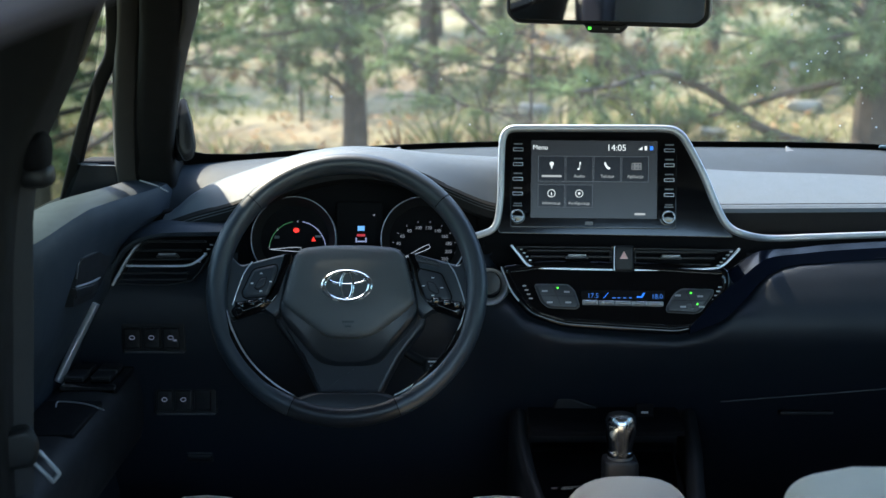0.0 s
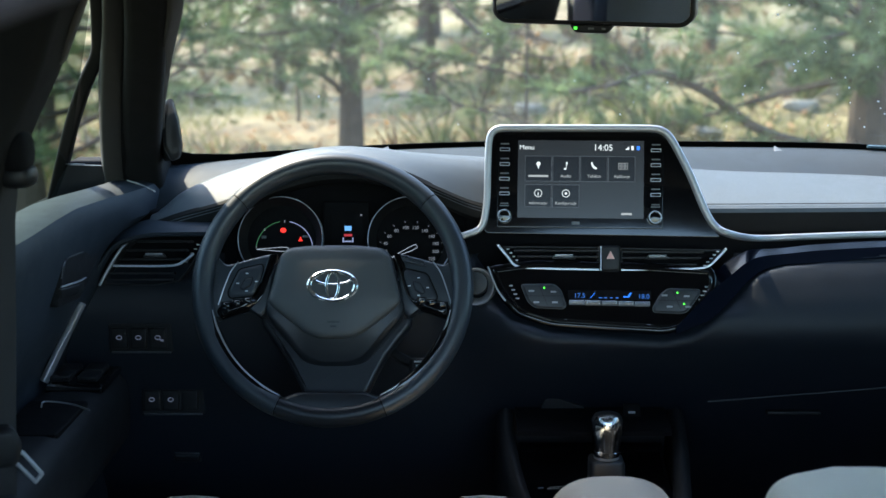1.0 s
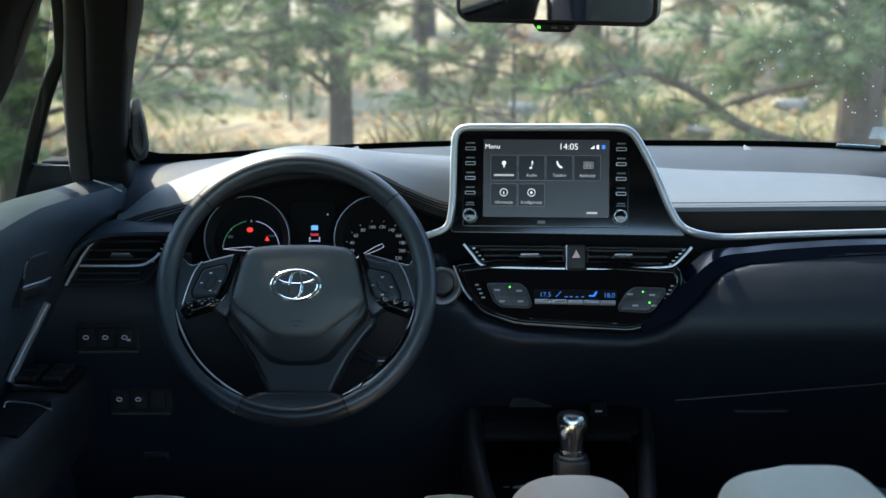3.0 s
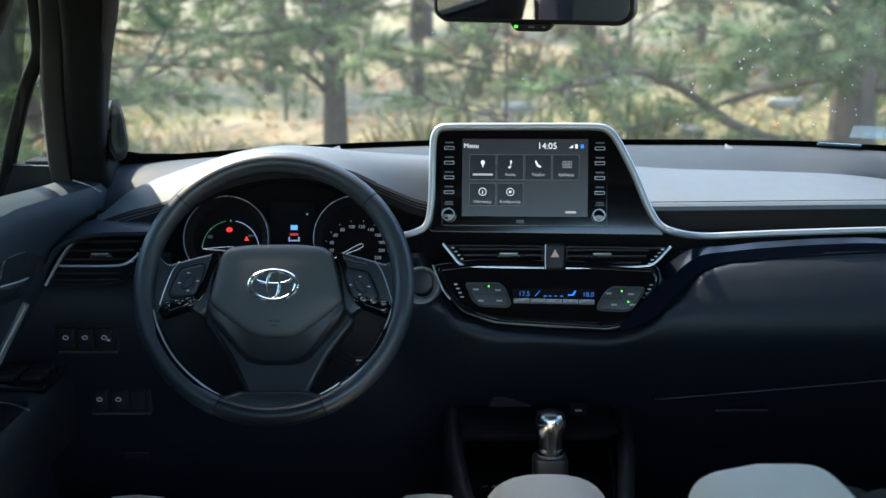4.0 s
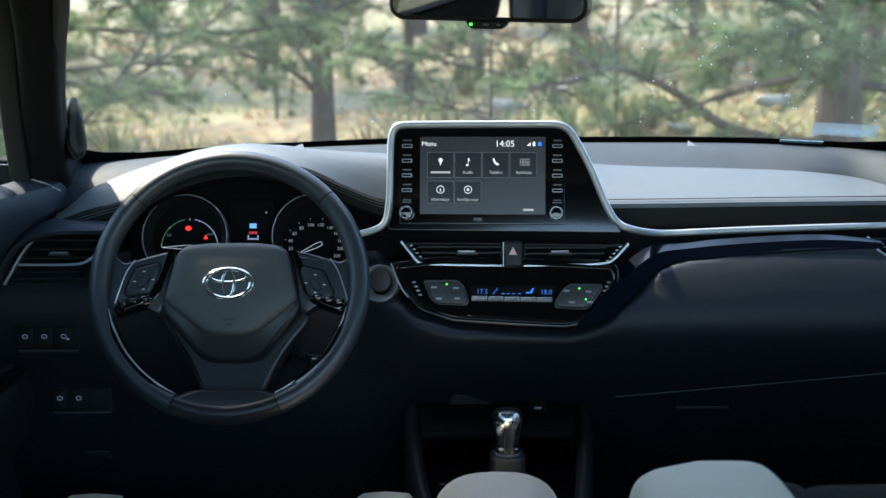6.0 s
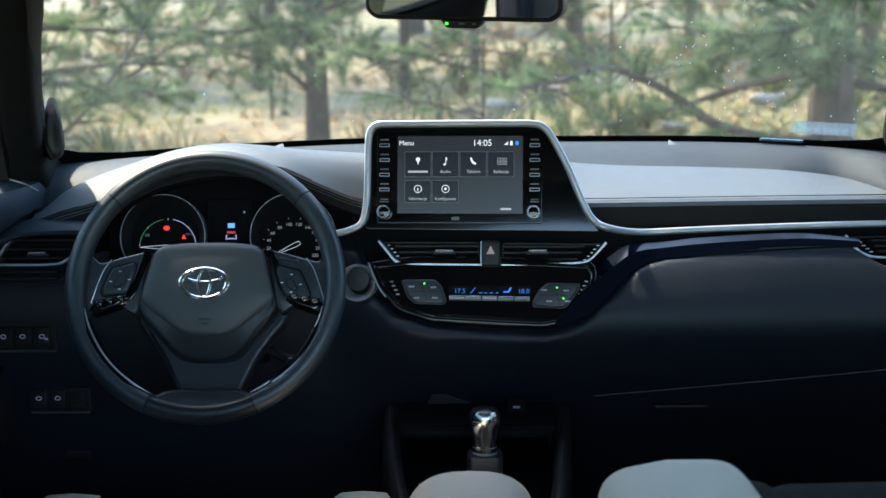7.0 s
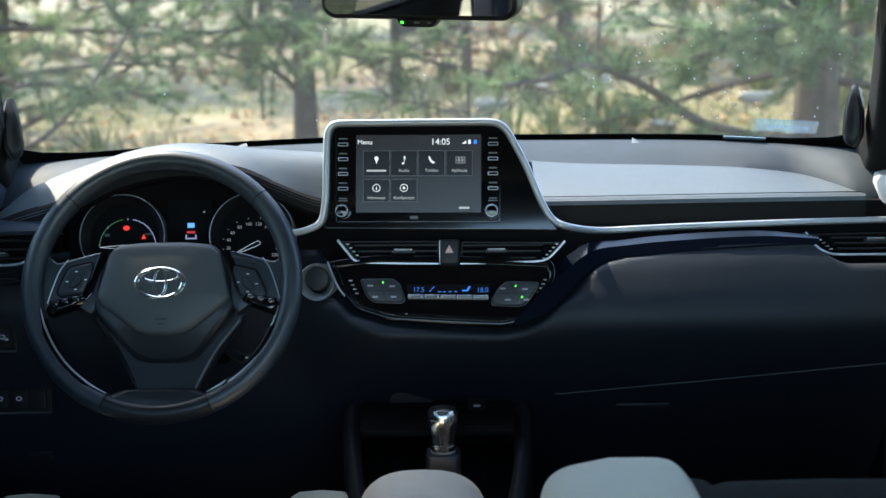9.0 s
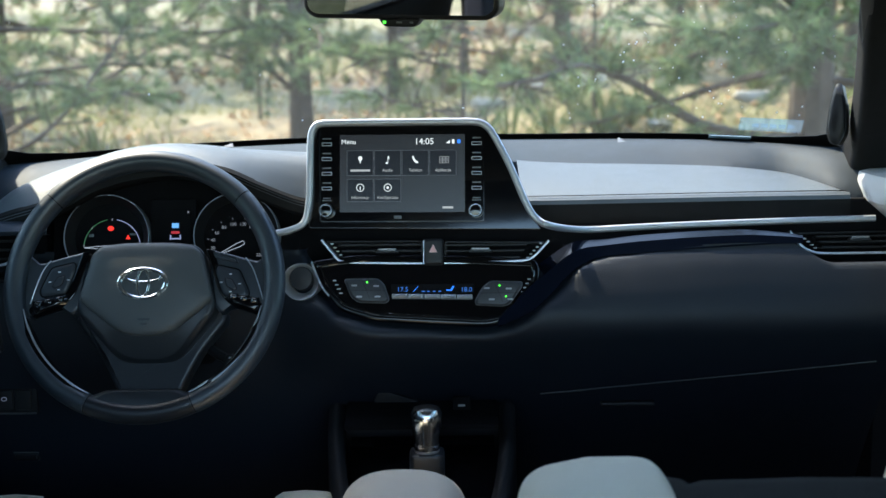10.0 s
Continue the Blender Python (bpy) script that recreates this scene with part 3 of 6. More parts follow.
def leaf_litter():
    rnd = random.Random(31)
    vs, fs = [], []

    def leaf(p, size, flat):
        a = Vector((rnd.uniform(-1, 1), rnd.uniform(-1, 1), rnd.uniform(-1, 1) * flat)).normalized() * size
        b = a.cross(Vector((rnd.uniform(-0.4, 0.4), rnd.uniform(-0.4, 0.4), 1))).normalized() * a.length * 0.6
        o = len(vs)
        vs.extend((p - a, p + b, p + a, p - b))
        fs.append((o, o + 1, o + 2, o + 3))

    for _ in range(9000):
        y = 5.6 + 13 * rnd.random() ** 1.3
        x = 0.2 + rnd.uniform(-0.55, 0.55) * y
        if noise.noise((x * 0.8, y * 0.6, 11)) < -0.02:
            continue
        leaf(Vector((x, y, ground_z(x, y) + rnd.uniform(0.004, 0.03))), rnd.uniform(0.018, 0.042), 0.5)
    # leaves left on the saplings
    for c in ((1.15, 5.75, 1.01), (0.40, 5.5, 1.20), (1.16, 6.9, 0.98)):
        for _ in range(9):
            leaf(Vector(c) + Vector((rnd.gauss(0, 0.022), rnd.gauss(0, 0.03), rnd.gauss(0, 0.016))), 0.017, 1.0)
    me = bpy.data.meshes.new("leaf_litter")
    me.from_pydata(vs, [], fs)
    me.materials.append(M_DRY)
    return tagged(new("leaf_litter", me), "scattered orange and brown dry leaves", "leaves", kind="stuff")


leaf_litter()


def undergrowth(name, material, count, seed, hmax, label, wide):
    rnd = random.Random(seed)
    vs, fs = [], []
    for _ in range(count):
        y = 6.9 + 23 * rnd.random() ** 1.5
        x = 0.2 + rnd.uniform(-0.6, 0.6) * y * 0.75
        if noise.noise((x * 0.5 + seed, y * 0.4, 7)) < 0.0:
            continue
        c = Vector((x, y, ground_z(x, y)))
        h = rnd.uniform(0.35, 1.0) * hmax
        for _ in range(26):
            d = Vector((rnd.gauss(0, 0.7), rnd.gauss(0, 0.7), 1)).normalized() * h * rnd.uniform(0.4, 1.1)
            s_ = Vector((rnd.uniform(-1, 1), rnd.uniform(-1, 1), 0.2)).normalized() * wide
            o = len(vs)
            m = c + d * 0.6
            vs += [c - s_ * 0.3, c + s_ * 0.3, m + s_, c + d, m - s_]
            fs.append((o, o + 1, o + 2, o + 3, o + 4))
    me = bpy.data.meshes.new(name)
    me.from_pydata(vs, [], fs)
    me.materials.append(material)
    return tagged(new(name, me), label, "undergrowth", kind="stuff")


M_BRACKEN = needle_mat("brown_bracken", (0.13, 0.078, 0.042), (0.21, 0.13, 0.07))
M_HEATH = needle_mat("olive_shrub_leaves", (0.09, 0.11, 0.04), (0.16, 0.18, 0.07))
undergrowth("bracken", M_BRACKEN, 520, 3, 0.34, "brown dead bracken between the trees", 0.008)
undergrowth("shrubs", M_HEATH, 520, 17, 0.44, "low olive-green shrubs between the trees", 0.009)
M_STONE = mat("pale_sunlit_stone", (0.33, 0.31, 0.27), 0.9, var=0.2, vscale=6, bump=0.6, bscale=30)
rq = random.Random(4)
for x_, y_, s_ in ((0.56, 8.1, 0.8), (0.86, 8.3, 0.6), (1.10, 8.0, 1.0), (1.62, 6.6, 0.55), (1.36, 6.9, 0.5), (1.9, 7.2, 0.7), (2.2, 8.2, 0.9)):
    g = lathe([(0.001, -0.05), (0.11, -0.03), (0.14, 0.01), (0.11, 0.045), (0.001, 0.06)], 10)
    for p in g.v:
        p += Vector((noise.noise(p * 9 + Vector((x_, 0, 0))), noise.noise(p * 9 + Vector((0, x_, 0))), noise.noise(p * 9))) * 0.05
    st = new("stone", mesh_from("stone", g.v, g.f, M_STONE, 60))
    st.matrix_basis = pose(x_, y_, ground_z(x_, y_), 0, 0, rq.uniform(0, 360)) @ Matrix.Diagonal((s_, s_, s_, 1))
    tagged(st, "pale sunlit stone lying in the grass", "stone", "stones in the clearing")

# ---------------------------------------------------------------- car shell
YB = lambda x: 2.30 - 0.22 * ((x - XC) / 0.64) ** 2          # foot of the windscreen
ZB = lambda x: 1.100 - 0.008 * ((x - XC) / 0.64) ** 2 + 0.009 * smooth01(0.35, 0.75, x)


def screen_point(x, h):
    """Point of the windscreen h metres (up the slope) above its foot."""
    k = (x - XC) / 0.64
    xx = XC + (x - XC) * (1 - 0.20 * h)
    return Vector((xx, YB(x) - h * (0.86 - 0.05 * k * k), ZB(x) + h * 0.51))


xs = [XC - 0.66 + 1.32 * i / 24 for i in range(25)]
ws = struct("window_1", grid([[screen_point(x, h * 0.1) for x in xs] for h in range(-1, 9)]), M_WSCREEN,
            "clear raked windscreen glass with a few dust specks", "windscreen")
ws.visible_shadow = False
# black ceramic border at the foot of the glass
struct("trim_1", grid([[screen_point(x, h + (0.05 * smooth01(0.56, 0.65, abs(x - XC)) ** 2 if h > 0 else 0)) + Vector((0, -0.006, -0.002)) for x in xs] for h in (-0.04, 0.0, 0.008)], (0, 0.003, 0.0)), M_RUBBER,
       "black border along the foot of the windscreen", "trim")

struct("floor", box(XC - 0.87, -0.44, 0.24, XC + 0.87, 2.7, 0.32), M_CARPET, "black carpeted car floor", "floor")
struct("wall_front", box(XC - 0.87, 2.36, 0.3, XC + 0.87, 2.42, 1.06), M_DEEP, "dark bulkhead behind the dashboard", "wall")
# Front edge reaches past the header, out of view, to shade the armrest.
struct("ceiling", grid([[(x, y, 1.47 - 0.07 * ((x - XC) / 0.6) ** 2 - 0.03 * smooth01(1.3, 1.7, y) - 0.045 * smooth01(1.68, 1.86, y)) for x in [XC - 0.62 + 1.24 * i / 12 for i in range(13)]]
                        for y in (0.50, 0.65, 0.8, 1.1, 1.4, 1.6, 1.70, 1.78, 1.84)], (0, 0, 0.03)), M_CEIL, "dark grey fabric headliner, run forward unseen to block sun", "ceiling")


def side(sx, name, label):
    """One side of the body below and behind the windows."""
    o = lambda d: XC + sx * d
    g = Geo()
    g.join(grid([[(o(0.80), y, z) for z in (0.3, 0.6, 0.9, 1.02)] for y in (0.5, 1.0, 1.4, 2.4)], (sx * 0.06, 0, 0)))
    g.join(grid([[(o(0.78), y, z) for z in (0.3, 0.6, 0.8 + 0.2 * smooth01(-0.4, 0.5, y))] for y in (-0.4, 0.0, 0.3, 0.5)], (sx * 0.06, 0, 0)))
    g.join(grid([[(o(0.78 - 0.3 * (z - 1.0)), y, z) for z in (1.0, 1.06, 1.11)] for y in (0.5, 0.7, 0.98)], (sx * 0.04, 0, 0)))
    g.join(sweep([(o(0.66), 0.50, 1.43), (o(0.66), 0.75, 1.435), (o(0.66), 1.0, 1.44), (o(0.665), 1.5, 1.425), (o(0.665), 1.62, 1.412), (o(0.67), 1.73, 1.385)], roundpoly([(-0.15, -0.035), (0.065, -0.035), (0.065, 0.035), (-0.15, 0.035)] if sx < 0 else [(-0.065, -0.035), (0.15, -0.035), (0.15, 0.035), (-0.065, 0.035)], 0.015)))
    return struct(name, g, M_PILLAR, label, "wall")


# Added out of view; its height sets how much boot light reaches the dash.
struct("wall_rear", box(XC - 0.33, 0.44, 0.3, XC + 0.74, 0.50, 0.93, 0.02), M_PILLAR, "dark unseen partition that holds low light off the dashboard", "wall")
struct("wall_rear_seat", box(XC - 0.74, 0.44, 0.3, XC - 0.335, 0.50, 1.115, 0.02), M_DOORR, "light grey leatherette back of the upright part of the rear bench", "wall")
struct("wall_rear_sill", box(XC - 0.74, -0.44, 0.3, XC + 0.74, -0.38, 0.72, 0.02), M_PILLAR, "dark sill of the open boot", "wall")
struct("trim_tailgate", grid([[(XC + u, y, z - 0.10 * (u / 0.6) ** 2) for u in (-0.6, -0.4, -0.2, 0, 0.2, 0.4, 0.6)] for y, z in ((0.52, 1.475), (0.2, 1.53), (-0.1, 1.58), (-0.36, 1.60), (-0.40, 1.57))], (0, 0, 0.05)), M_CEIL, "dark inner lining of the raised tailgate", "trim")
side(-1, "wall_west", "dark inner side of the car body")
side(1, "wall_east", "dark inner side of the car body")


def rear_pane(sx, name):
    o = lambda d: XC + sx * d
    return struct(name, grid([[(o(0.75), y, 1.10), (o(0.66), y, 1.39)] for y in (0.52, 0.9, 1.38)]), M_PRIVACY, "dark privacy glass of the rear side window", "window")


rear_pane(-1, "window_2")
rear_pane(1, "window_3")


def pillar_a(sx, name):
    o = lambda d: XC + sx * d
    pts = spline([(o(0.676), 2.13, 1.03), (o(0.674), 2.07, 1.09), (o(0.638), 1.917, 1.205), (o(0.592), 1.75, 1.33), (o(0.56), 1.6, 1.43)], 6)
    sec = roundpoly([(-0.026, -0.05), (0.026, -0.05), (0.029, 0.0), (0.020, 0.026), (-0.020, 0.026), (-0.029, 0.0)], 0.012)
    return struct(name, sweep(pts, sec, up=(0, 0.5, 0.86), scale=[2.1 - 1.1 * min(1, i / 9) for i in range(len(pts))]), M_PILLAR, "dark cloth-covered windscreen pillar", "pillar")


def pillar_edge(sx, name):
    o = lambda d: XC + sx * d
    k = 0.014 if sx < 0 else 0.022
    pts = spline([(o(0.618 + k), 1.99, 1.138), (o(0.602 + k), 1.905, 1.190), (o(0.581 + k), 1.83, 1.245), (o(0.558 + k), 1.75, 1.292), (o(0.536 + k), 1.68, 1.345), (o(0.52 + k), 1.6, 1.41)], 5)
    wide = [0.45 + 0.70 * min(1, i / 18) for i in range(len(pts))]
    return struct(name, sweep(pts, roundpoly([(-0.010, -0.014), (0.010, -0.014), (0.009, 0.010), (-0.009, 0.012)], 0.004), up=(0, -0.6, 0.8), scale=wide), M_POST, "grey-brown inner edge of the windscreen pillar", "trim")


pillar_edge(-1, "trim_pillar_edge_west")
pillar_edge(1, "trim_pillar_edge_east")
pillar_a(-1, "trim_pillar_west")
pillar_a(1, "trim_pillar_east")


def door(sx, name, label, m_top):
    """Front door: upper trim, lower panel, window frame and glass."""
    o = lambda d: XC + sx * d
    t = thing(name, (o(0.70), 1.7, 0.4), label, "car door", kind="structure")
    ys = [0.95, 1.2, 1.45, 1.6, 1.7, 1.78, 1.84, 1.9, 1.95, 1.99, 2.02]
    belt = lambda y: 1.045 + 0.012 * smooth01(1.5, 2.0, y)

    def off(y, z, base):
        return base - 0.060 * smooth01(1.74, 2.0, y) * smooth01(0.965, 1.03, z)

    rows = []
    for y in ys:
        b = belt(y)
        prof = [(b + 0.014, 0.765), (b + 0.012, 0.722), (b + 0.008, 0.708), (b - 0.004, 0.702), (b - 0.03, 0.704), (0.985, 0.708), (0.95, 0.714), (0.92, 0.722), (0.90, 0.732)]
        rows.append([(o(off(y, z, q)), y, z) for z, q in prof])
    part("upper_trim", grid(rows, (sx * 0.02, 0, -0.01)), m_top, t)
    rows = []
    for y in ys:
        prof = [(0.902, 0.731), (0.87, 0.748), (0.84, 0.766), (0.815, 0.772), (0.70, 0.745), (0.55, 0.74), (0.36, 0.75)]
        rows.append([(o(q), y, z) for z, q in prof])
    part("lower_panel", grid(rows, (sx * 0.02, 0, 0)), M_DOOR, t)
    return t


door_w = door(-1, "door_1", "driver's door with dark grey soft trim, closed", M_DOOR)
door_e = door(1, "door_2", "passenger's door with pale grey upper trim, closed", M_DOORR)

# ---------------------------------------------------------------- dashboard
dash = thing("dashboard", (XC, 2.0, 0.5), "charcoal dashboard with grey leatherette pads and silver trim", "dashboard", kind="structure")
RIDGE = [(-0.42, 1.020), (-0.396, 1.027), (-0.366, 1.052), (-0.324, 1.073), (-0.257, 1.096), (-0.198, 1.113), (-0.14, 1.121), (-0.08, 1.119), (-0.02, 1.112), (0.10, 1.104)]
LIP = [(-0.42, 1.012), (-0.396, 1.018), (-0.36, 1.031), (-0.282, 1.055), (-0.21, 1.090), (-0.125, 1.106), (-0.04, 1.094), (0.01, 1.072), (0.062, 1.050), (0.10, 1.042)]
ridge_y = lambda x: 1.99
pad_back = lambda x: (curve1([(0.30, 1.094), (0.40, 1.076), (0.6, 1.068), (0.72, 1.064), (0.80, 1.055), (0.84, 1.045), (0.862, 1.038), (0.92, 1.036)], x))


pad_by = lambda x: 2.10 - 0.03 * smooth01(0.6, 0.8, x) - 0.095 * smooth01(0.78, 0.865, x)


def top_row(x):
    """Dash top from the foot of the glass to the back edge of the pads."""
    if x < 0.10:
        ye, ze = ridge_y(x), curve1(RIDGE, x) - 0.004
    elif x < 0.36:
        f = smooth01(0.10, 0.36, x)
        ye, ze = 1.99 + 0.11 * f, 1.100 - 0.012 * f
    else:
        ye, ze = pad_by(x), pad_back(x) - 0.003
    y0, z0 = YB(x) + 0.04, ZB(x) - 0.03
    y1, z1 = YB(x) - 0.005, ZB(x) - 0.008
    out = [(x, y0, z0), (x, y1, z1)]
    for k in range(1, 7):
        f = k / 6
        out.append((x, y1 + (ye - y1) * f, z1 + (ze - z1) * f * f * (1.4 - 0.4 * f) + 0.004 * math.sin(f * math.pi)))
    out.append((x, ye - 0.01, ze - 0.03))
    return out


part("top_cover", grid([top_row(-0.42 + 1.33 * i / 80) for i in range(81)]), M_TOP, dash, "dark grained top of the dashboard")


def hood_row(x):
    zr, zl = curve1(RIDGE, x), curve1(LIP, x)
    yl = 1.915 + 0.02 * ((x + 0.125) / 0.25) ** 2
    th = max(0.001, min(1, (x + 0.405) / 0.05))
    out = [(x, 2.00, zr - 0.02), (x, 1.995, zr)]
    for k in range(1, 6):
        f = k / 5
        out.append((x, 1.995 + (yl - 1.995) * f, zr + (zl - zr) * f * f + 0.004 * math.sin(math.pi * f)))
    return out


part("hood_pad", grid([hood_row(-0.405 + 0.50 * i / 60) for i in range(61)]), M_PAD, dash, "grey leatherette pad arched over the gauges")


def hood_front(x):
    zl = curve1(LIP, x)
    yl = 1.915 + 0.02 * ((x + 0.125) / 0.25) ** 2
    d = 0.002 + 0.026 * smooth01(-0.41, -0.33, x)
    return [(x, yl + 0.001, zl + 0.001), (x, yl - 0.004, zl - 0.004), (x, yl - 0.004, zl - d * 0.8), (x, yl + 0.003, zl - d)]


def hood_under(x):
    y, z = hood_front(x)[-1][1:]
    return [(x, y, z), (x, y + 0.03, z - 0.003), (x, 1.992, z - 0.010), (x, 1.995, 0.93)]


part("hood_lining", grid([hood_under(-0.405 + 0.50 * i / 60) for i in range(61)]), M_DEEP, dash, "matt black lining over the gauges")
for off in (0.0, 0.004):
    part("stitching", sweep([Vector(hood_front(-0.38 + 0.46 * i / 50)[1]) + Vector((0, -0.0002, -0.003 - off)) for i in range(51)], circle(0.0006, 6)), M_DKMETAL, dash)
part("hood_edge", grid([hood_front(-0.405 + 0.50 * i / 60) for i in range(61)]), M_PADF, dash, "dark stitched front edge of the hood")


def pad_row(x):
    zb = pad_back(x)
    yf = 1.972 - 0.012 * smooth01(0.5, 0.9, x)
    zf = 1.036 + 0.004 * smooth01(0.4, 0.9, x)
    yb_ = pad_by(x)
    out = [(x, yb_ + 0.005, zb - 0.012)]
    for k in range(0, 8):
        f = k / 7
        out.append((x, yb_ + (yf - yb_) * f, zb + (zf - zb) * (0.75 * f + 0.25 * f * f)))
    out += [(x, yf - 0.006, zf - 0.003), (x, yf - 0.008, zf - 0.009)]
    return out


part("passenger_pad", grid([pad_row(0.385 + 0.475 * i / 40) for i in range(41)]), M_PAD, dash, "grey leatherette pad with a stitched seam")


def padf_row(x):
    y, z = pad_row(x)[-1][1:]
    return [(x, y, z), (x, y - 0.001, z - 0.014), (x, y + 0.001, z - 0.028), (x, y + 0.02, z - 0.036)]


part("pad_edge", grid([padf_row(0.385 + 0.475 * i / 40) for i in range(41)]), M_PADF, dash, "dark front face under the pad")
for off in (0.0, 0.003):
    part("stitching", sweep([Vector(pad_row(0.39 + 0.465 * i / 40)[-3]) + Vector((0, 0.006 - off * 2, 0.0012 + off * 0.5)) for i in range(41)], circle(0.0007, 6)), M_PADF, dash)

# ledge over the driver's vent
LEDGE = [(-0.470, 0.960), (-0.455, 0.983), (-0.435, 0.998), (-0.40, 1.0075), (-0.35, 1.0095), (-0.29, 1.0100)]


def ledge_row(x):
    z = curve1(LEDGE, x)
    return [(x, 1.950, z + 0.013), (x, 1.925, z + 0.010), (x, 1.906, z + 0.005), (x, 1.898, z), (x, 1.899, z - 0.005), (x, 1.915, z - 0.009)]


part("vent_ledge", grid([ledge_row(-0.470 + 0.18 * i / 24) for i in range(25)]), M_DOOR, dash, "soft grey ledge over the side vent")

# black band behind the vents
for x0_, x1_ in ((-0.53, -0.31), (0.05, 0.92)):
    part("recessed_band", box(x0_, 1.965, 0.90, x1_, 1.99, 1.03), M_DEEP, dash, "black recessed band")

PZ = [0.962, 0.945, 0.93, 0.915, 0.90, 0.888, 0.876, 0.862, 0.845, 0.82, 0.79, 0.755, 0.70, 0.62, 0.52]
P_PASS = [1.900, 1.886, 1.876, 1.867, 1.860, 1.856, 1.855, 1.858, 1.868, 1.888, 1.913, 1.943, 1.985, 2.04, 2.10]
P_DRIV = [1.965, 1.955, 1.944, 1.936, 1.932, 1.930, 1.930, 1.931, 1.933, 1.938, 1.946, 1.955, 1.97, 2.00, 2.06]


CLIM = [(-0.156, 0.033), (-0.139, -0.006), (-0.112, -0.0385), (-0.064, -0.0535), (0.02, -0.0585), (0.095, -0.0625), (0.122, -0.0560), (0.148, -0.0280), (0.166, -0.0080), (0.172, 0.0140), (0.165, 0.034), (0.05, 0.040), (-0.09, 0.042)]
# outline of the recess: climate panel and the blade that runs on from it
CLIM_XZ = [(0.235 + u, 0.93 + v * 0.94) for u, v in CLIM[:7]] + [(0.393, 0.893), (0.418, 0.913), (0.440, 0.934), (0.462, 0.950), (0.487, 0.959), (0.550, 0.965), (0.645, 0.971), (0.780, 0.977), (0.780, 1.010), (0.415, 1.010)] + [(0.235 + u, 0.93 + v * 0.94) for u, v in CLIM[11:]]


def clim_dist(x, z):
    """Distance to the outline of the climate panel, negative inside."""
    best, inside = 9.0, False
    for i in range(len(CLIM_XZ)):
        (ax, az), (bx, bz) = CLIM_XZ[i - 1], CLIM_XZ[i]
        dx, dz = bx - ax, bz - az
        t = min(1, max(0, ((x - ax) * dx + (z - az) * dz) / (dx * dx + dz * dz)))
        best = min(best, math.hypot(x - ax - t * dx, z - az - t * dz))
        if (az > z) != (bz > z) and x < ax + (z - az) * dx / dz:
            inside = not inside
    return -best if inside else best


PASS_C = list(zip(reversed(PZ), reversed(P_PASS)))
DRIV_C = list(zip(reversed(PZ), reversed(P_DRIV)))


# piano-black blade that runs from the climate panel to the far vent


def blade_row(x):
    lo = curve1([(0.345, 0.873), (0.361, 0.880), (0.393, 0.894), (0.418, 0.914), (0.44, 0.935), (0.462, 0.951), (0.487, 0.960), (0.55, 0.966), (0.645, 0.972), (0.763, 0.977), (0.90, 0.979)], x)
    wd = curve1([(0.345, 0.010), (0.36, 0.022), (0.394, 0.045), (0.441, 0.036), (0.488, 0.021), (0.55, 0.021), (0.695, 0.019), (0.76, 0.012), (0.80, 0.006), (0.90, 0.004)], x)
    yl = curve1(PASS_C, lo) - 0.001
    return [(x, yl + 0.030, lo - 0.001), (x, yl + 0.0015, lo - 0.0015), (x, yl, lo), (x, yl + wd * 0.40, lo + wd * 0.72), (x, yl + wd * 1.2, lo + wd * 1.0), (x, yl + wd * 1.2 + 0.01, lo + wd * 1.0 - 0.012)]


part("gloss_blade", grid([blade_row(0.345 + 0.435 * i / 70) for i in range(71)]), M_BLADE, dash, "glossy black trim blade")


def low_row(x):
    out = []
    for i in range(64):
        z = 0.968 - 0.448 * (i / 63) ** 1.25
        zz = z + (0.010 * smooth01(0.42, 0.72, x) * smooth01(0.90, 0.96, z) if x > 0.42 else 0)
        f = smooth01(0.0, 0.16, x)
        y = curve1(DRIV_C, z) * (1 - f) + curve1(PASS_C, z) * f
        if -0.02 < x < 0.80 and z > 0.80:
            d = clim_dist(x, z)
            e = 0.018 - 0.014 * smooth01(0.36, 0.42, x)
            y += 0.060 * (1 - smooth01(-0.012, e, d))
            y += 0.030 * smooth01(0.895, 0.93, z) * smooth01(0.04, 0.10, x) * (1 - smooth01(0.40, 0.46, x))
        zz -= max(0.0, zz - (0.980 - 0.032 * smooth01(0.750, 0.825, x)))
        out.append((x, y, zz))
    return out


part("lower_panel", grid([low_row(-0.54 + 1.46 * i / 260) for i in range(261)]), M_LOW, dash, "charcoal soft lower dashboard", ang=85)
part("glovebox_gap", sweep(spline([(0.41, 1.944, 0.748), (0.55, 1.932, 0.763), (0.70, 1.917, 0.780), (0.89, 1.899, 0.802)], 8), circle(0.0012, 6)), M_DKMETAL, dash)
part("glovebox_handle", box(0.50, 1.950, 0.724, 0.58, 1.99, 0.731, 0.002), M_BLACK, dash)

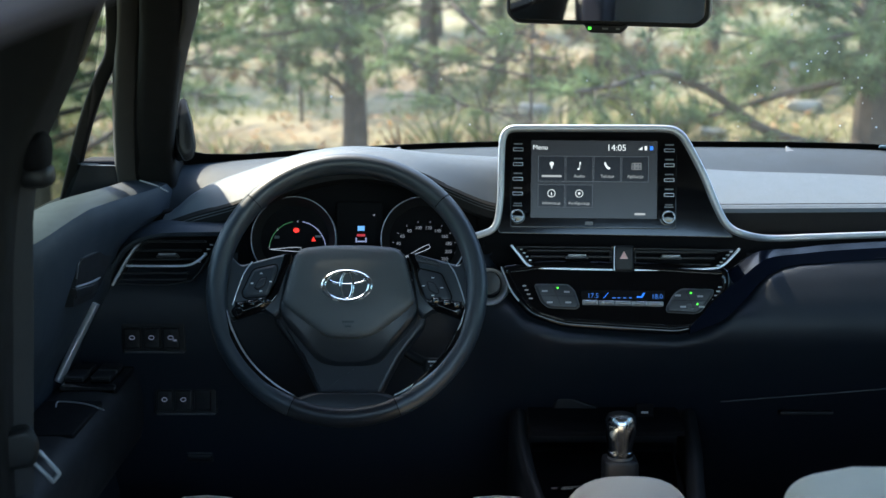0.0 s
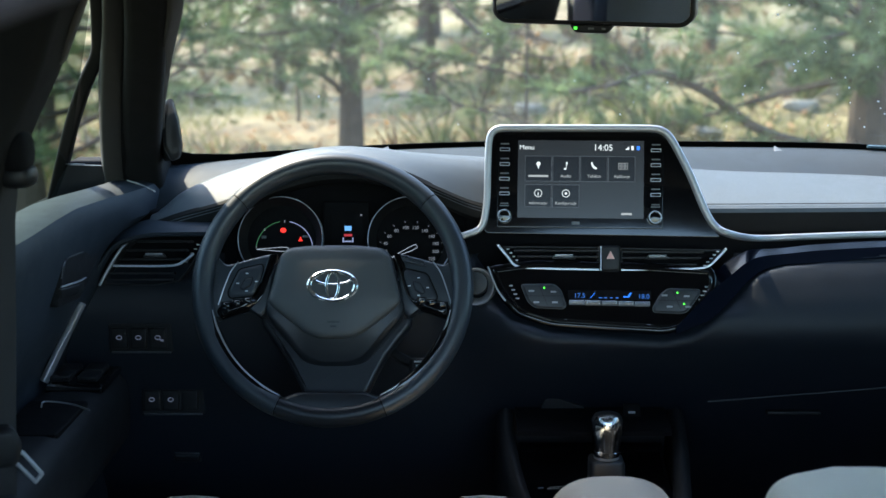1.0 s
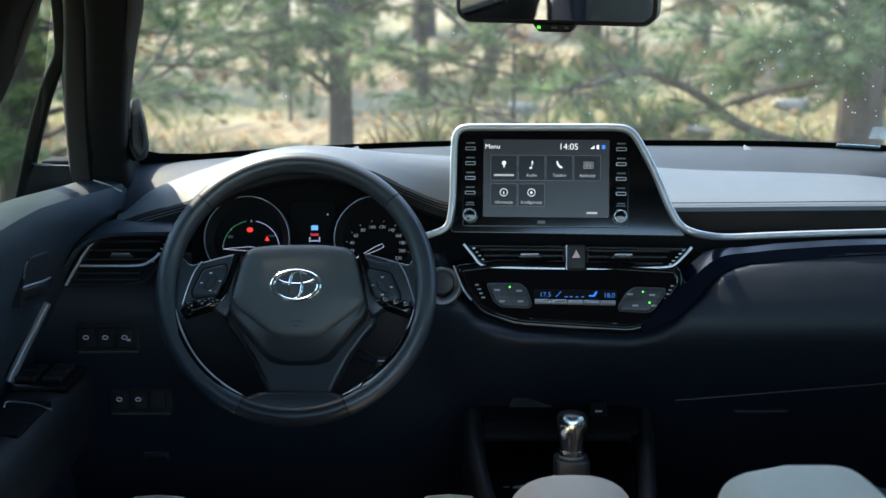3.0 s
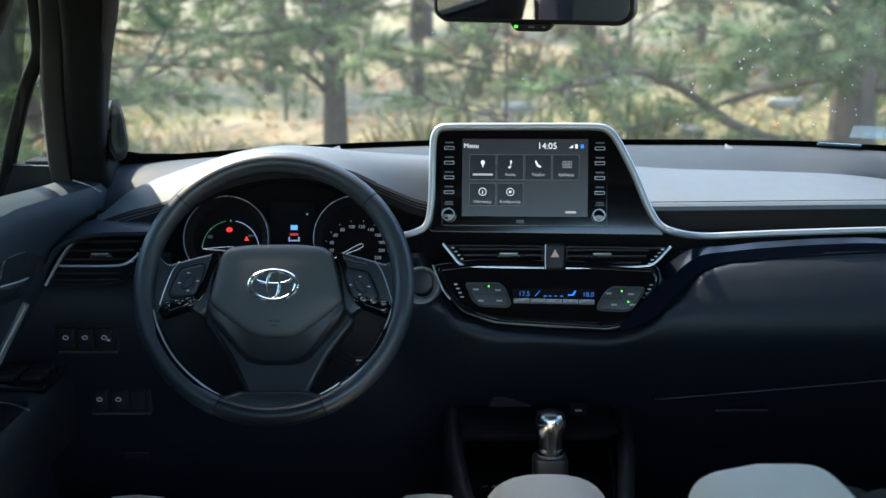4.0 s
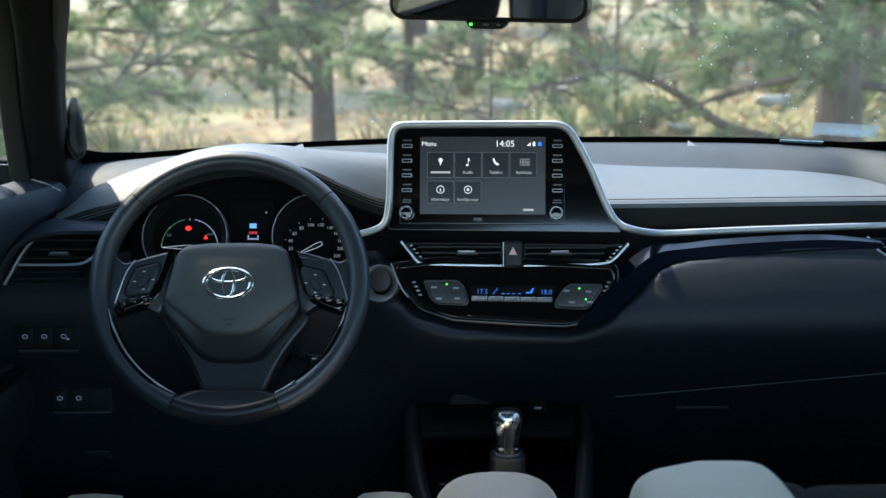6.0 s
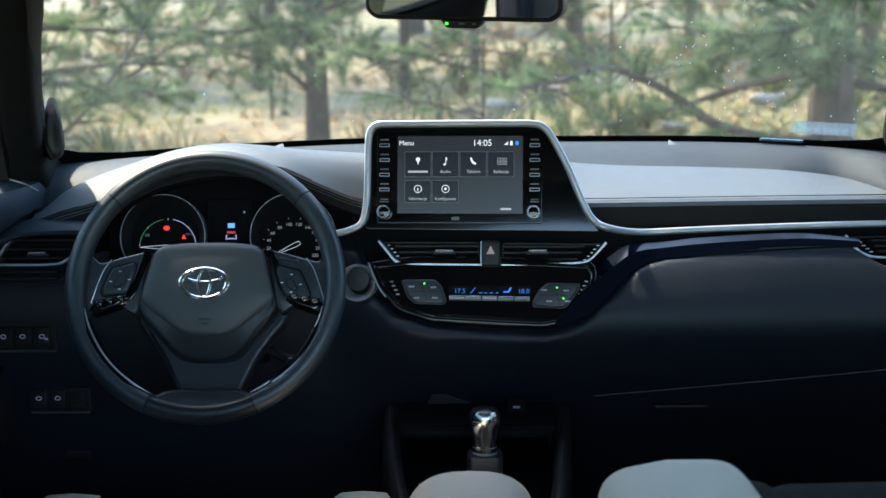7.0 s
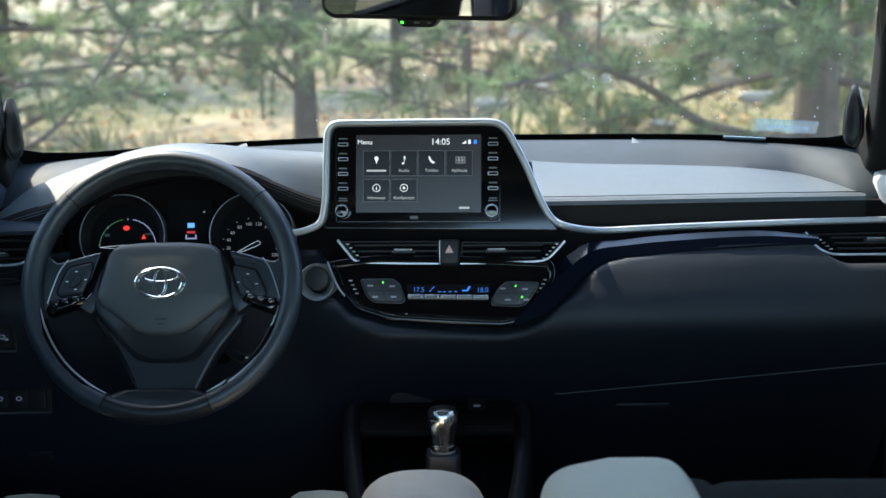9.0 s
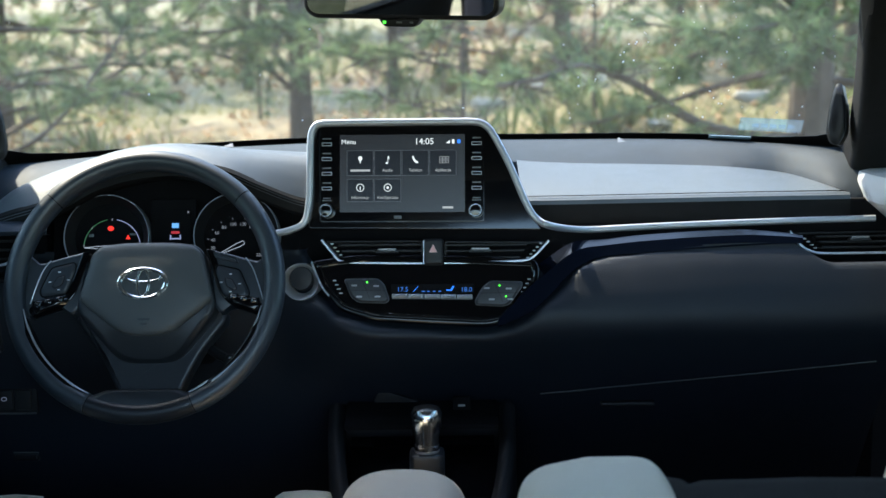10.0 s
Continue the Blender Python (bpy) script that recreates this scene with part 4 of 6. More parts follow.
# silver trim: round the display, then along the pad
SC = frm(0.215, 1.915, 1.08, 11.3, -4)
edge = [(-0.185, -0.083), (-0.160, -0.0775), (-0.1405, -0.066), (-0.134, -0.035), (-0.1328, 0.010), (-0.1322, 0.045), (-0.1305, 0.0600), (-0.1262, 0.0685), (-0.1180, 0.0728), (-0.100, 0.0738),
        (-0.03, 0.0742), (0.070, 0.0745), (0.096, 0.0742), (0.1095, 0.0722), (0.1195, 0.0658), (0.1275, 0.0550), (0.138, 0.0360), (0.152, 0.008), (0.172, -0.039), (0.187, -0.0625), (0.208, -0.0730)]
strip = spline([SC @ Vector((u, v, 0.006)) for u, v in edge] + [Vector(p) for p in ((0.47, 1.935, 0.9945), (0.53, 1.939, 0.9955), (0.60, 1.942, 0.9975), (0.75, 1.945, 1.001), (0.85, 1.946, 1.0025), (0.895, 1.947, 1.003))], 8)
part("silver_frame", sweep(strip, roundpoly([(-0.0044, -0.012), (0.0044, -0.012), (0.0050, 0.004), (-0.0050, 0.004)], 0.0045, 5), up=(0, -1, 0.2)), M_SILVER, dash,
     "satin silver strip round the display and along the pad")

# ---------------------------------------------------------------- display
disp = thing("centre_display", (0.215, 1.93, 1.0), "eight-inch touch display in a glossy black surround, lit menu", "display screen")
loop = [(-0.138, -0.076), (-0.131, 0.060), (-0.120, 0.0715), (0.110, 0.0725), (0.122, 0.064), (0.157, -0.006), (0.188, -0.068), (0.196, -0.078)]
surround = part("surround", plate(roundpoly(loop, 0.008), -0.03, 0.0, 0.001).at(SC), M_PIANO, disp, "glossy black surround")
glass_pl = part("panel", plate(roundpoly(rect(-0.1195, -0.0672, 0.1140, 0.0645), 0.004), -0.002, 0.0030, 0.0008).at(SC), M_PIANO, disp, "glossy black front panel")
lit = part("screen", plate(rect(-0.0905, -0.0530, 0.0868, 0.0568), 0.0, 0.0033, 0.0001).at(SC), M_SCREEN, disp, "lit grey menu screen")
for r_ in range(2):
    for c_ in range(4):
        if r_ and c_ > 1:
            continue
        x0, y0 = -0.0802 + 0.0391 * c_, -0.0012 - 0.0362 * r_ - (0.0003 if r_ else 0)
        h_ = 0.0358 if not r_ else 0.0318
        part("menu_tile", plate(rect(x0, y0, x0 + 0.0375, y0 + h_), 0.003, 0.0036, 0.0001).at(SC), M_TILE, lit, "dark menu tile")
        part("tile_border", ring([Vector(p) for p in rect(x0, y0, x0 + 0.0375, y0 + h_)], 0.0005, 0.003, 0.0037).at(SC), M_TILEB, lit)


def on(F, u, v, w):
    return F @ Matrix.Translation((u, v, w))


def txt(s, u, v, size, m, parent, F=SC, w=0.0038, align="CENTER"):
    part("text", text_mesh("text", s, size, on(F, u, v, w), m, align), m, parent)


def bar(u, v, a, b, m, parent, F=SC, w=0.0034, name="print_bar"):
    part(name, plate(rect(u - a / 2, v - b / 2, u + a / 2, v + b / 2), w, w + 0.0004, 0.0001).at(F), m, parent)


txt("Menu", -0.0885, 0.0465, 0.0095, M_WHITE, lit, align="LEFT")
txt("14:05", 0.0295, 0.0465, 0.0125, M_WHITE, lit)
for u, s in ((-0.0224, "Audio"), (0.0171, "Telefon"), (0.0562, "Aplikacje")):
    txt(s, u, 0.0062, 0.0062, M_GREYT, lit)
for u, s in ((-0.0613, "Informacje"), (-0.0222, "Konfiguracja")):
    txt(s, u, -0.0322, 0.0060, M_GREYT, lit)
bar(-0.0613, 0.0062, 0.028, 0.0028, M_GREYT, lit, w=0.0037)
bar(0.063, -0.0465, 0.015, 0.003, M_GREYT, lit, w=0.0037)
# icons
part("icon", plate(ellipse(0.003, 0.003, 16, -0.0613, 0.0235), 0.0036, 0.0040, 0.0001).at(SC), M_WHITE, lit)
part("icon", plate([(-0.0633, 0.0225), (-0.0613, 0.0155), (-0.0593, 0.0225)], 0.0036, 0.0040, 0.0001).at(SC), M_WHITE, lit)
part("icon", plate(ellipse(0.0018, 0.0014, 12, -0.0236, 0.0165), 0.0036, 0.0040, 0.0001).at(SC), M_WHITE, lit)
part("icon", plate([(-0.0224, 0.0165), (-0.0218, 0.0165), (-0.0214, 0.0235), (-0.0200, 0.0215), (-0.0205, 0.0265), (-0.0224, 0.0262)], 0.0036, 0.0040, 0.0001).at(SC), M_WHITE, lit)
part("icon", plate(roundpoly([(0.0125, 0.0265), (0.0150, 0.0262), (0.0152, 0.0238), (0.0178, 0.0200), (0.0205, 0.0190), (0.0215, 0.0170), (0.0190, 0.0160), (0.0155, 0.0180), (0.0130, 0.0225)], 0.001), 0.0036, 0.0040, 0.0001).at(SC), M_WHITE, lit)
for i in range(6):
    u, v = 0.0510 + 0.0046 * (i % 3), 0.0232 - 0.0050 * (i // 3)
    part("icon", ring([Vector(p) for p in rect(u, v - 0.002, u + 0.0040, v + 0.0022)], 0.0007, 0.0036, 0.0040).at(SC), M_GREYT, lit)
for u in (-0.0613, -0.0222):
    part("icon", ring(ellipse(0.0056, 0.0056, 24, u, -0.0182), 0.0009, 0.0036, 0.0040).at(SC), M_WHITE, lit)
part("icon", plate(rect(-0.0619, -0.0212, -0.0607, -0.0168), 0.0036, 0.0040, 0.0001).at(SC), M_WHITE, lit)
part("icon", plate(ellipse(0.0018, 0.0018, 12, -0.0222, -0.0182), 0.0036, 0.0040, 0.0001).at(SC), M_WHITE, lit)
part("icon", plate([(0.0600, 0.0440), (0.0658, 0.0440), (0.0658, 0.0490)], 0.0036, 0.0040, 0.0001).at(SC), M_WHITE, lit)
bar(0.0705, 0.0465, 0.0035, 0.006, M_WHITE, lit, w=0.0036)
bar(0.0785, 0.0465, 0.0045, 0.0055, M_BLUE, lit, w=0.0036)
bar(-0.008, -0.0600, 0.011, 0.0045, M_PRINTD, glass_pl, w=0.0032, name="maker_mark")
for sx_, u in ((0, -0.1090), (1, 0.1035)):
    for k_ in range(4):
        v = 0.0440 - 0.0209 * k_
        part("key", ring(roundpoly(rect(u - 0.0072, v - 0.0028, u + 0.0072, v + 0.0022), 0.001), 0.0011, 0.002, 0.0042).at(SC), M_SILVER, disp, "thin silver-edged key")
        bar(u, v + 0.0075, 0.012, 0.002, M_PRINTD, disp)
    bar(u, -0.0330, 0.011, 0.0018, M_PRINTD, disp)
    bar(u, -0.0362, 0.013, 0.0018, M_PRINTD, disp)
    kx = -0.1087 if not sx_ else 0.1022
    kn = part("knob", lathe([(0.0100, 0.0), (0.0104, 0.008), (0.0100, 0.0135), (0.0088, 0.015), (0.0078, 0.0150), (0.0072, 0.0138), (0.0001, 0.0132)], 32).at(on(SC, kx, -0.0510, 0.003)), M_RIMK, disp, "chrome-ringed rotary knob")
    part("knob_cap", lathe([(0.0070, 0.0), (0.0070, 0.0009), (0.0001, 0.0018)], 24).at(on(SC, kx, -0.0510, 0.0165)), M_PIANO, kn)

# ---------------------------------------------------------------- steering wheel
WH = frm(-0.1245, 1.777, 0.957, 24, 0)
wheel = thing("steering_wheel", (-0.1245, 1.83, 0.94), "black leather three-spoke steering wheel with glossy black inserts", "steering wheel")


RM = frm(-0.1280, 1.777, 0.9550, 25, 0)


def rim_geo(a0, a1, n, rr=0.1730, ra=0.0142, rb=0.0165, closed=False):
    vs, fs = [], []
    k = 16
    for i in range(n if closed else n + 1):
        a = radians(a0 + (a1 - a0) * i / n)
        for j in range(k):
            b = 2 * math.pi * j / k
            r = rr + ra * math.cos(b)
            vs.append((r * math.cos(a), r * math.sin(a), rb * math.sin(b)))
    m_ = n if closed else n + 1
    for i in range(n):
        for j in range(k):
            q = (i + 1) % m_
            fs.append((i * k + j, i * k + (j + 1) % k, q * k + (j + 1) % k, q * k + j))
    if not closed:
        fs += [tuple(range(k)), tuple(range(n * k, n * k + k))]
    return Geo().add(vs, fs)


for a0, a1 in ((43.2, 136.8), (137.3, 246.5), (247.0, 293.0), (293.5, 402.7)):
    low_ = 240 < a0 < 290
    part("rim", rim_geo(a0, a1, 48 if not low_ else 20, ra=0.0142 if not low_ else 0.0138).at(RM), M_WHEEL if not low_ else M_SPOKE, wheel,
         "grained black leather rim" if not low_ else "dark satin lower rim insert")
part("rim_core", rim_geo(0, 360, 96, ra=0.0130, rb=0.015, closed=True).at(RM), M_DEEP, wheel)
# lower insert that fills the foot of the wheel
part("lower_insert", dome(roundpoly([(-0.074, -0.1535), (-0.047, -0.1430), (0.047, -0.1430), (0.074, -0.1535), (0.062, -0.172), (-0.062, -0.172)], 0.006), -0.006, 0.006, 0.007, 0.25).at(WH), M_SPOKE, wheel, "dark satin lower insert")
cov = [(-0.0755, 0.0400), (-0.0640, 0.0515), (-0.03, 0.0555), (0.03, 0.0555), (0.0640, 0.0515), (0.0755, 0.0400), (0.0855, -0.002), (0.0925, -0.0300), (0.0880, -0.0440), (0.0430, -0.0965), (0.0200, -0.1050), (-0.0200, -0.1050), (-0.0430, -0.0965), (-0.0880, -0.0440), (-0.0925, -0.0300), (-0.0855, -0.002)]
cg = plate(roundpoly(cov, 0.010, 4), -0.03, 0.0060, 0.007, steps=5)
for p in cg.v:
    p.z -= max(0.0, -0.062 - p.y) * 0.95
# Same plastic as the face; the darker material paints the downward chin's shade.
cover = part("airbag_cover", cg.at(WH), M_SPOKE, wheel, "grained airbag cover, its chin's shade put in by dark paint")
face = [(-0.0735, 0.038), (-0.062, 0.0485), (-0.03, 0.0525), (0.03, 0.0525), (0.062, 0.0485), (0.0735, 0.038), (0.0835, -0.003), (0.0885, -0.0230), (0.078, -0.0335), (0.035, -0.0660), (0.018, -0.0715), (-0.018, -0.0715), (-0.035, -0.0660), (-0.078, -0.0335), (-0.0885, -0.0230), (-0.0835, -0.003)]
fl = roundpoly(face, 0.010, 4)
fcx, fcy = 0.0, -0.004
frings = [(fl, 0.0), (fl, 0.0075), (inset2(fl, 0.0022), 0.0110), (inset2(fl, 0.0055), 0.0130)]
for k_ in range(1, 7):
    q_ = k_ / 6
    frings.append(([Vector((fcx + (p.x - fcx) * (0.93 - 0.55 * q_), fcy + (p.y - fcy) * (0.92 - 0.55 * q_))) for p in fl], 0.0132 + 0.0050 * math.sin(q_ * math.pi / 2)))
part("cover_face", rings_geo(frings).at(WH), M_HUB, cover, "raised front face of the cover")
EM = on(WH, -0.0020, -0.0042, 0.0178)
def oval(name, a, b, cv, r, lab, swell=0.0):
    """A rounded chrome oval on the badge, heavier where swell says: + at its sides, - above and below."""
    pts = [EM @ Vector((a * math.cos(k * math.pi / 24), cv + b * math.sin(k * math.pi / 24), 0.0010)) for k in range(48)]
    wide = [1 + abs(swell) * (math.cos(k * math.pi / 24) ** 2 if swell > 0 else math.sin(k * math.pi / 24) ** 2) for k in range(48)]
    return part(name, sweep(pts, circle(r, 10), up=tuple(EM.to_3x3() @ Vector((0, 0, 1))), closed=True, scale=wide), M_CHROME, wheel, lab)


oval("emblem", 0.0306, 0.0198, 0.0, 0.0023, "oval chrome badge", 0.7)
oval("emblem_oval", 0.0245, 0.0080, 0.0098, 0.0017, "chrome oval", 0.35)
oval("emblem_oval", 0.0080, 0.0180, 0.0, 0.0018, "chrome oval", 0.25)
for i in range(3):
    part("print_bar", plate(rect(-0.004 - 0.004 * (i == 1), -0.0475 - 0.006 * i, 0.004 + 0.004 * (i == 1), -0.0445 - 0.006 * i), 0.012, 0.0164, 0.0001).at(WH), M_WHEEL, cover)
# Y-shaped lower spoke
half = [(0.102, -0.034), (0.100, -0.047), (0.083, -0.068), (0.067, -0.090), (0.054, -0.115), (0.0455, -0.133), (0.040, -0.1440)]
yl = half + [(-u, v) for u, v in reversed(half)] + [(-0.088, -0.026), (0.088, -0.026)]
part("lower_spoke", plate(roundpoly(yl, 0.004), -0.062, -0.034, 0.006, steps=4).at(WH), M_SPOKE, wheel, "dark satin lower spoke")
for s in (-1, 1):
    sp = [(0.080, 0.046), (0.112, 0.038), (0.146, 0.028), (0.162, 0.044), (0.166, -0.030), (0.156, -0.046), (0.150, -0.036), (0.112, -0.031), (0.098, -0.042), (0.088, -0.030)]
    part("side_spoke", dome(roundpoly([(s * u, v) for u, v in sp], 0.006), -0.026, -0.004, 0.003, 0.1).at(WH), M_WHEEL, wheel, "leather-wrapped side spoke")
    gs = [(0.0775, 0.0445), (0.088, 0.0430), (0.1045, -0.0100), (0.1125, -0.0175), (0.103, -0.0235), (0.0945, -0.012)]
    part("gloss_strip", plate(roundpoly([(s * u, v) for u, v in gs], 0.003), -0.02, 0.002, 0.0015).at(WH), M_PIANO, wheel, "glossy black strip beside the airbag cover")
    if s > 0:
        part("upper_key", plate(roundpoly([(0.0895, 0.0420), (0.121, 0.0335), (0.1245, 0.0255), (0.0925, 0.0325)], 0.003), -0.01, 0.0022, 0.0015).at(on(WH, -0.003, 0.000, 0.0035)), M_PADK, wheel, "narrow upper key")
    pu, pv = (-0.006, -0.007) if s > 0 else (0.0, -0.001)
    PF = on(WH, pu, pv, 0.0)
    pad_ = roundpoly([(s * 0.1425, -0.0085), (s * 0.1285, 0.0235), (s * 0.0965, 0.0310), (s * 0.0955, 0.0200), (s * 0.1075, -0.0130), (s * 0.1395, -0.0165)], 0.005)
    kp = part("switch_pad", dome(pad_, -0.01, 0.001, 0.003, 0.3).at(PF), M_PADK, wheel, "blue-grey button pad on the spoke")
    part("pad_outline", sweep([PF @ Vector((p.x, p.y, 0.0012)) for p in pad_], circle(0.0011, 6), up=(0, -1, 0.3), closed=True), M_RUBBER, kp)
    cb = roundpoly([(s * 0.1265, -0.003), (s * 0.119, 0.0105), (s * 0.1085, 0.0125), (s * 0.1115, 0.000), (s * 0.122, -0.006)], 0.003)
    part("centre_button", dome(inset2(cb, 0.0008), 0.002, 0.0045, 0.001, 0.3).at(PF), M_PADK, kp)
    part("centre_groove", ring(cb, 0.0010, 0.002, 0.0046).at(PF), M_RUBBER, kp)
    for du, dv in ((0.0, 0.0135), (0.0, -0.0105), (0.0120, 0.0), (-0.0125, 0.0025)):
        bar(s * (0.117 + du), 0.0035 + dv, 0.0036, 0.0014, M_PRINTW, kp, PF, 0.0038)
    # glossy trim: upper lobe and the sliver down the inside of the rim
    part("gloss_trim", dome(roundpoly([(s * 0.1565, -0.0345), (s * 0.1470, -0.0215), (s * 0.110, -0.0165), (s * 0.1015, -0.0215), (s * 0.111, -0.0310), (s * 0.1500, -0.0450)], 0.004), -0.012, 0.001, 0.0075, 0.6).at(WH), M_PIANO, wheel, "glossy black trim")
    for k_ in range(3):
        cu, cv = s * (0.1435 - 0.0140 * k_), -0.0272 + 0.0030 * k_
        gk = part("gloss_key", dome(roundpoly([(cu - 0.0066, cv - 0.0050 - s * 0.0012), (cu + 0.0066, cv - 0.0050 + s * -0.0012 + s * 0.0024), (cu + 0.0062, cv + 0.0048), (cu - 0.0062, cv + 0.0048)], 0.002), 0.001, 0.0060, 0.0050, 0.9).at(WH), M_GKEY, wheel, "glossy black key")
        if s > 0:
            bar(cu, cv - 0.0012, 0.0050, 0.0020, M_PRINT, gk, WH, 0.0084)
    arc_ = lambda r, w: [RM @ Vector((s * r * math.cos(radians(a)), -r * math.sin(radians(a)), w)) for a in range(12, 67, 2)]
    taper = [min(1.0, 0.35 + 0.11 * min(i, 27 - i)) for i in range(28)]
    part("gloss_trim", sweep(arc_(0.1628, 0.006), roundpoly([(-0.0070, -0.012), (0.0062, -0.012), (0.0068, 0.004), (0.003, 0.0078), (-0.0045, 0.0060)], 0.002), up=(0, -0.91, 0.41), scale=taper), M_PIANO, wheel, "glossy black sliver inside the rim")
    part("trim_line", sweep(arc_(0.1600, 0.0108), circle(0.0019, 8), scale=taper), M_SILVER, wheel, "bright chrome line")
    part("spoke_edge", sweep([WH @ Vector((s * u, v, w)) for u, v, w in spline([(0.1300, 0.0330, 0.0), (0.1400, 0.0180, 0.001), (0.1480, -0.0040, 0.001), (0.1545, -0.0260, 0.0)], 5)], circle(0.0009, 6)), M_VENT, wheel, "thin silver spoke edge")
part("hub_back", lathe([(0.045, -0.10), (0.050, -0.05), (0.050, -0.025)], 24).at(WH), M_BLACK, wheel, "black hub shroud")

col = thing("steering_column", (-0.1245, 1.95, 0.9), "black steering column shroud under the wheel", "steering column")
part("shroud", dome(roundpoly([(-0.06, -0.075), (0.06, -0.075), (0.06, 0.01), (0.04, 0.025), (-0.04, 0.025), (-0.06, 0.01)], 0.015), -0.22, -0.09, 0.02, 0.3).at(WH), M_DEEP, col)
stalk = part("stalk", sweep([WH @ Vector(p) for p in ((0.05, -0.06, -0.07), (0.085, -0.086, -0.06), (0.110, -0.100, -0.05))], circle(0.007, 10)), M_BLACK, col, "cruise control stalk")
part("stalk_tip", dome(roundpoly(rect(0.098, -0.113, 0.131, -0.090), 0.006), -0.06, -0.040, 0.004, 0.3).at(WH), M_BLACK, stalk, "stalk end with printed marks")
for k_ in range(3):
    bar(0.1145, -0.0960 - 0.0055 * k_, 0.020 - 0.005 * (k_ % 2), 0.0022, M_PRINTW, stalk, WH, -0.0356)
# start button collar on the dash beside the wheel
SB = frm(0.066, 1.908, 0.929, 12, -8)
start = thing("start_button", (0.058, 1.93, 0.93), "round start button with a chrome ring on the dashboard", "button")
part("ring", lathe([(0.0270, -0.02), (0.0270, 0.003), (0.0262, 0.0048), (0.0250, 0.0045), (0.0165, -0.0065), (0.0160, -0.02)], 40).at(SB), M_SILVER, start, "dished silver ring")
part("cap", lathe([(0.0170, -0.02), (0.0170, 0.001), (0.0158, 0.003), (0.001, 0.0042)], 32).at(on(SB, 0.0, 0.0050, 0.0)), M_CLIM, start, "dark grey satin cap")

# ---------------------------------------------------------------- gauges
CL = frm(-0.125, 1.935, 1.0, 15, 0)
clus = thing("instrument_cluster", (-0.125, 1.96, 0.98), "black instrument cluster with two round gauges, lit", "instrument cluster")
part("backing", plate(roundpoly(rect(-0.175, -0.09, 0.185, 0.085), 0.02), -0.05, -0.032, 0.002).at(CL), M_DEEP, clus, "matt black backing")
part("cover_panel", plate(roundpoly(rect(-0.03, -0.05, 0.037, 0.05), 0.004), -0.04, -0.018, 0.002).at(CL), M_DEEP, clus)
part("info_display", plate(rect(-0.0187, -0.030, 0.0284, 0.0337), -0.02, -0.0165, 0.0004).at(CL), M_DEEP, clus, "small colour display")
for u, v, a, b, m in ((0.0062, 0.0105, 0.010, 0.007, M_CARBLUE), (0.0062, 0.0005, 0.012, 0.0035, M_REDD), (0.0062, -0.0085, 0.011, 0.0020, M_BLUED), (-0.0008, -0.0065, 0.002, 0.007, M_BLUED), (0.0132, -0.0065, 0.002, 0.007, M_BLUED), (0.025, 0.030, 0.0025, 0.0025, M_DIAL)):
    bar(u, v, a, b, m, clus, CL, -0.0163, "lit_mark")
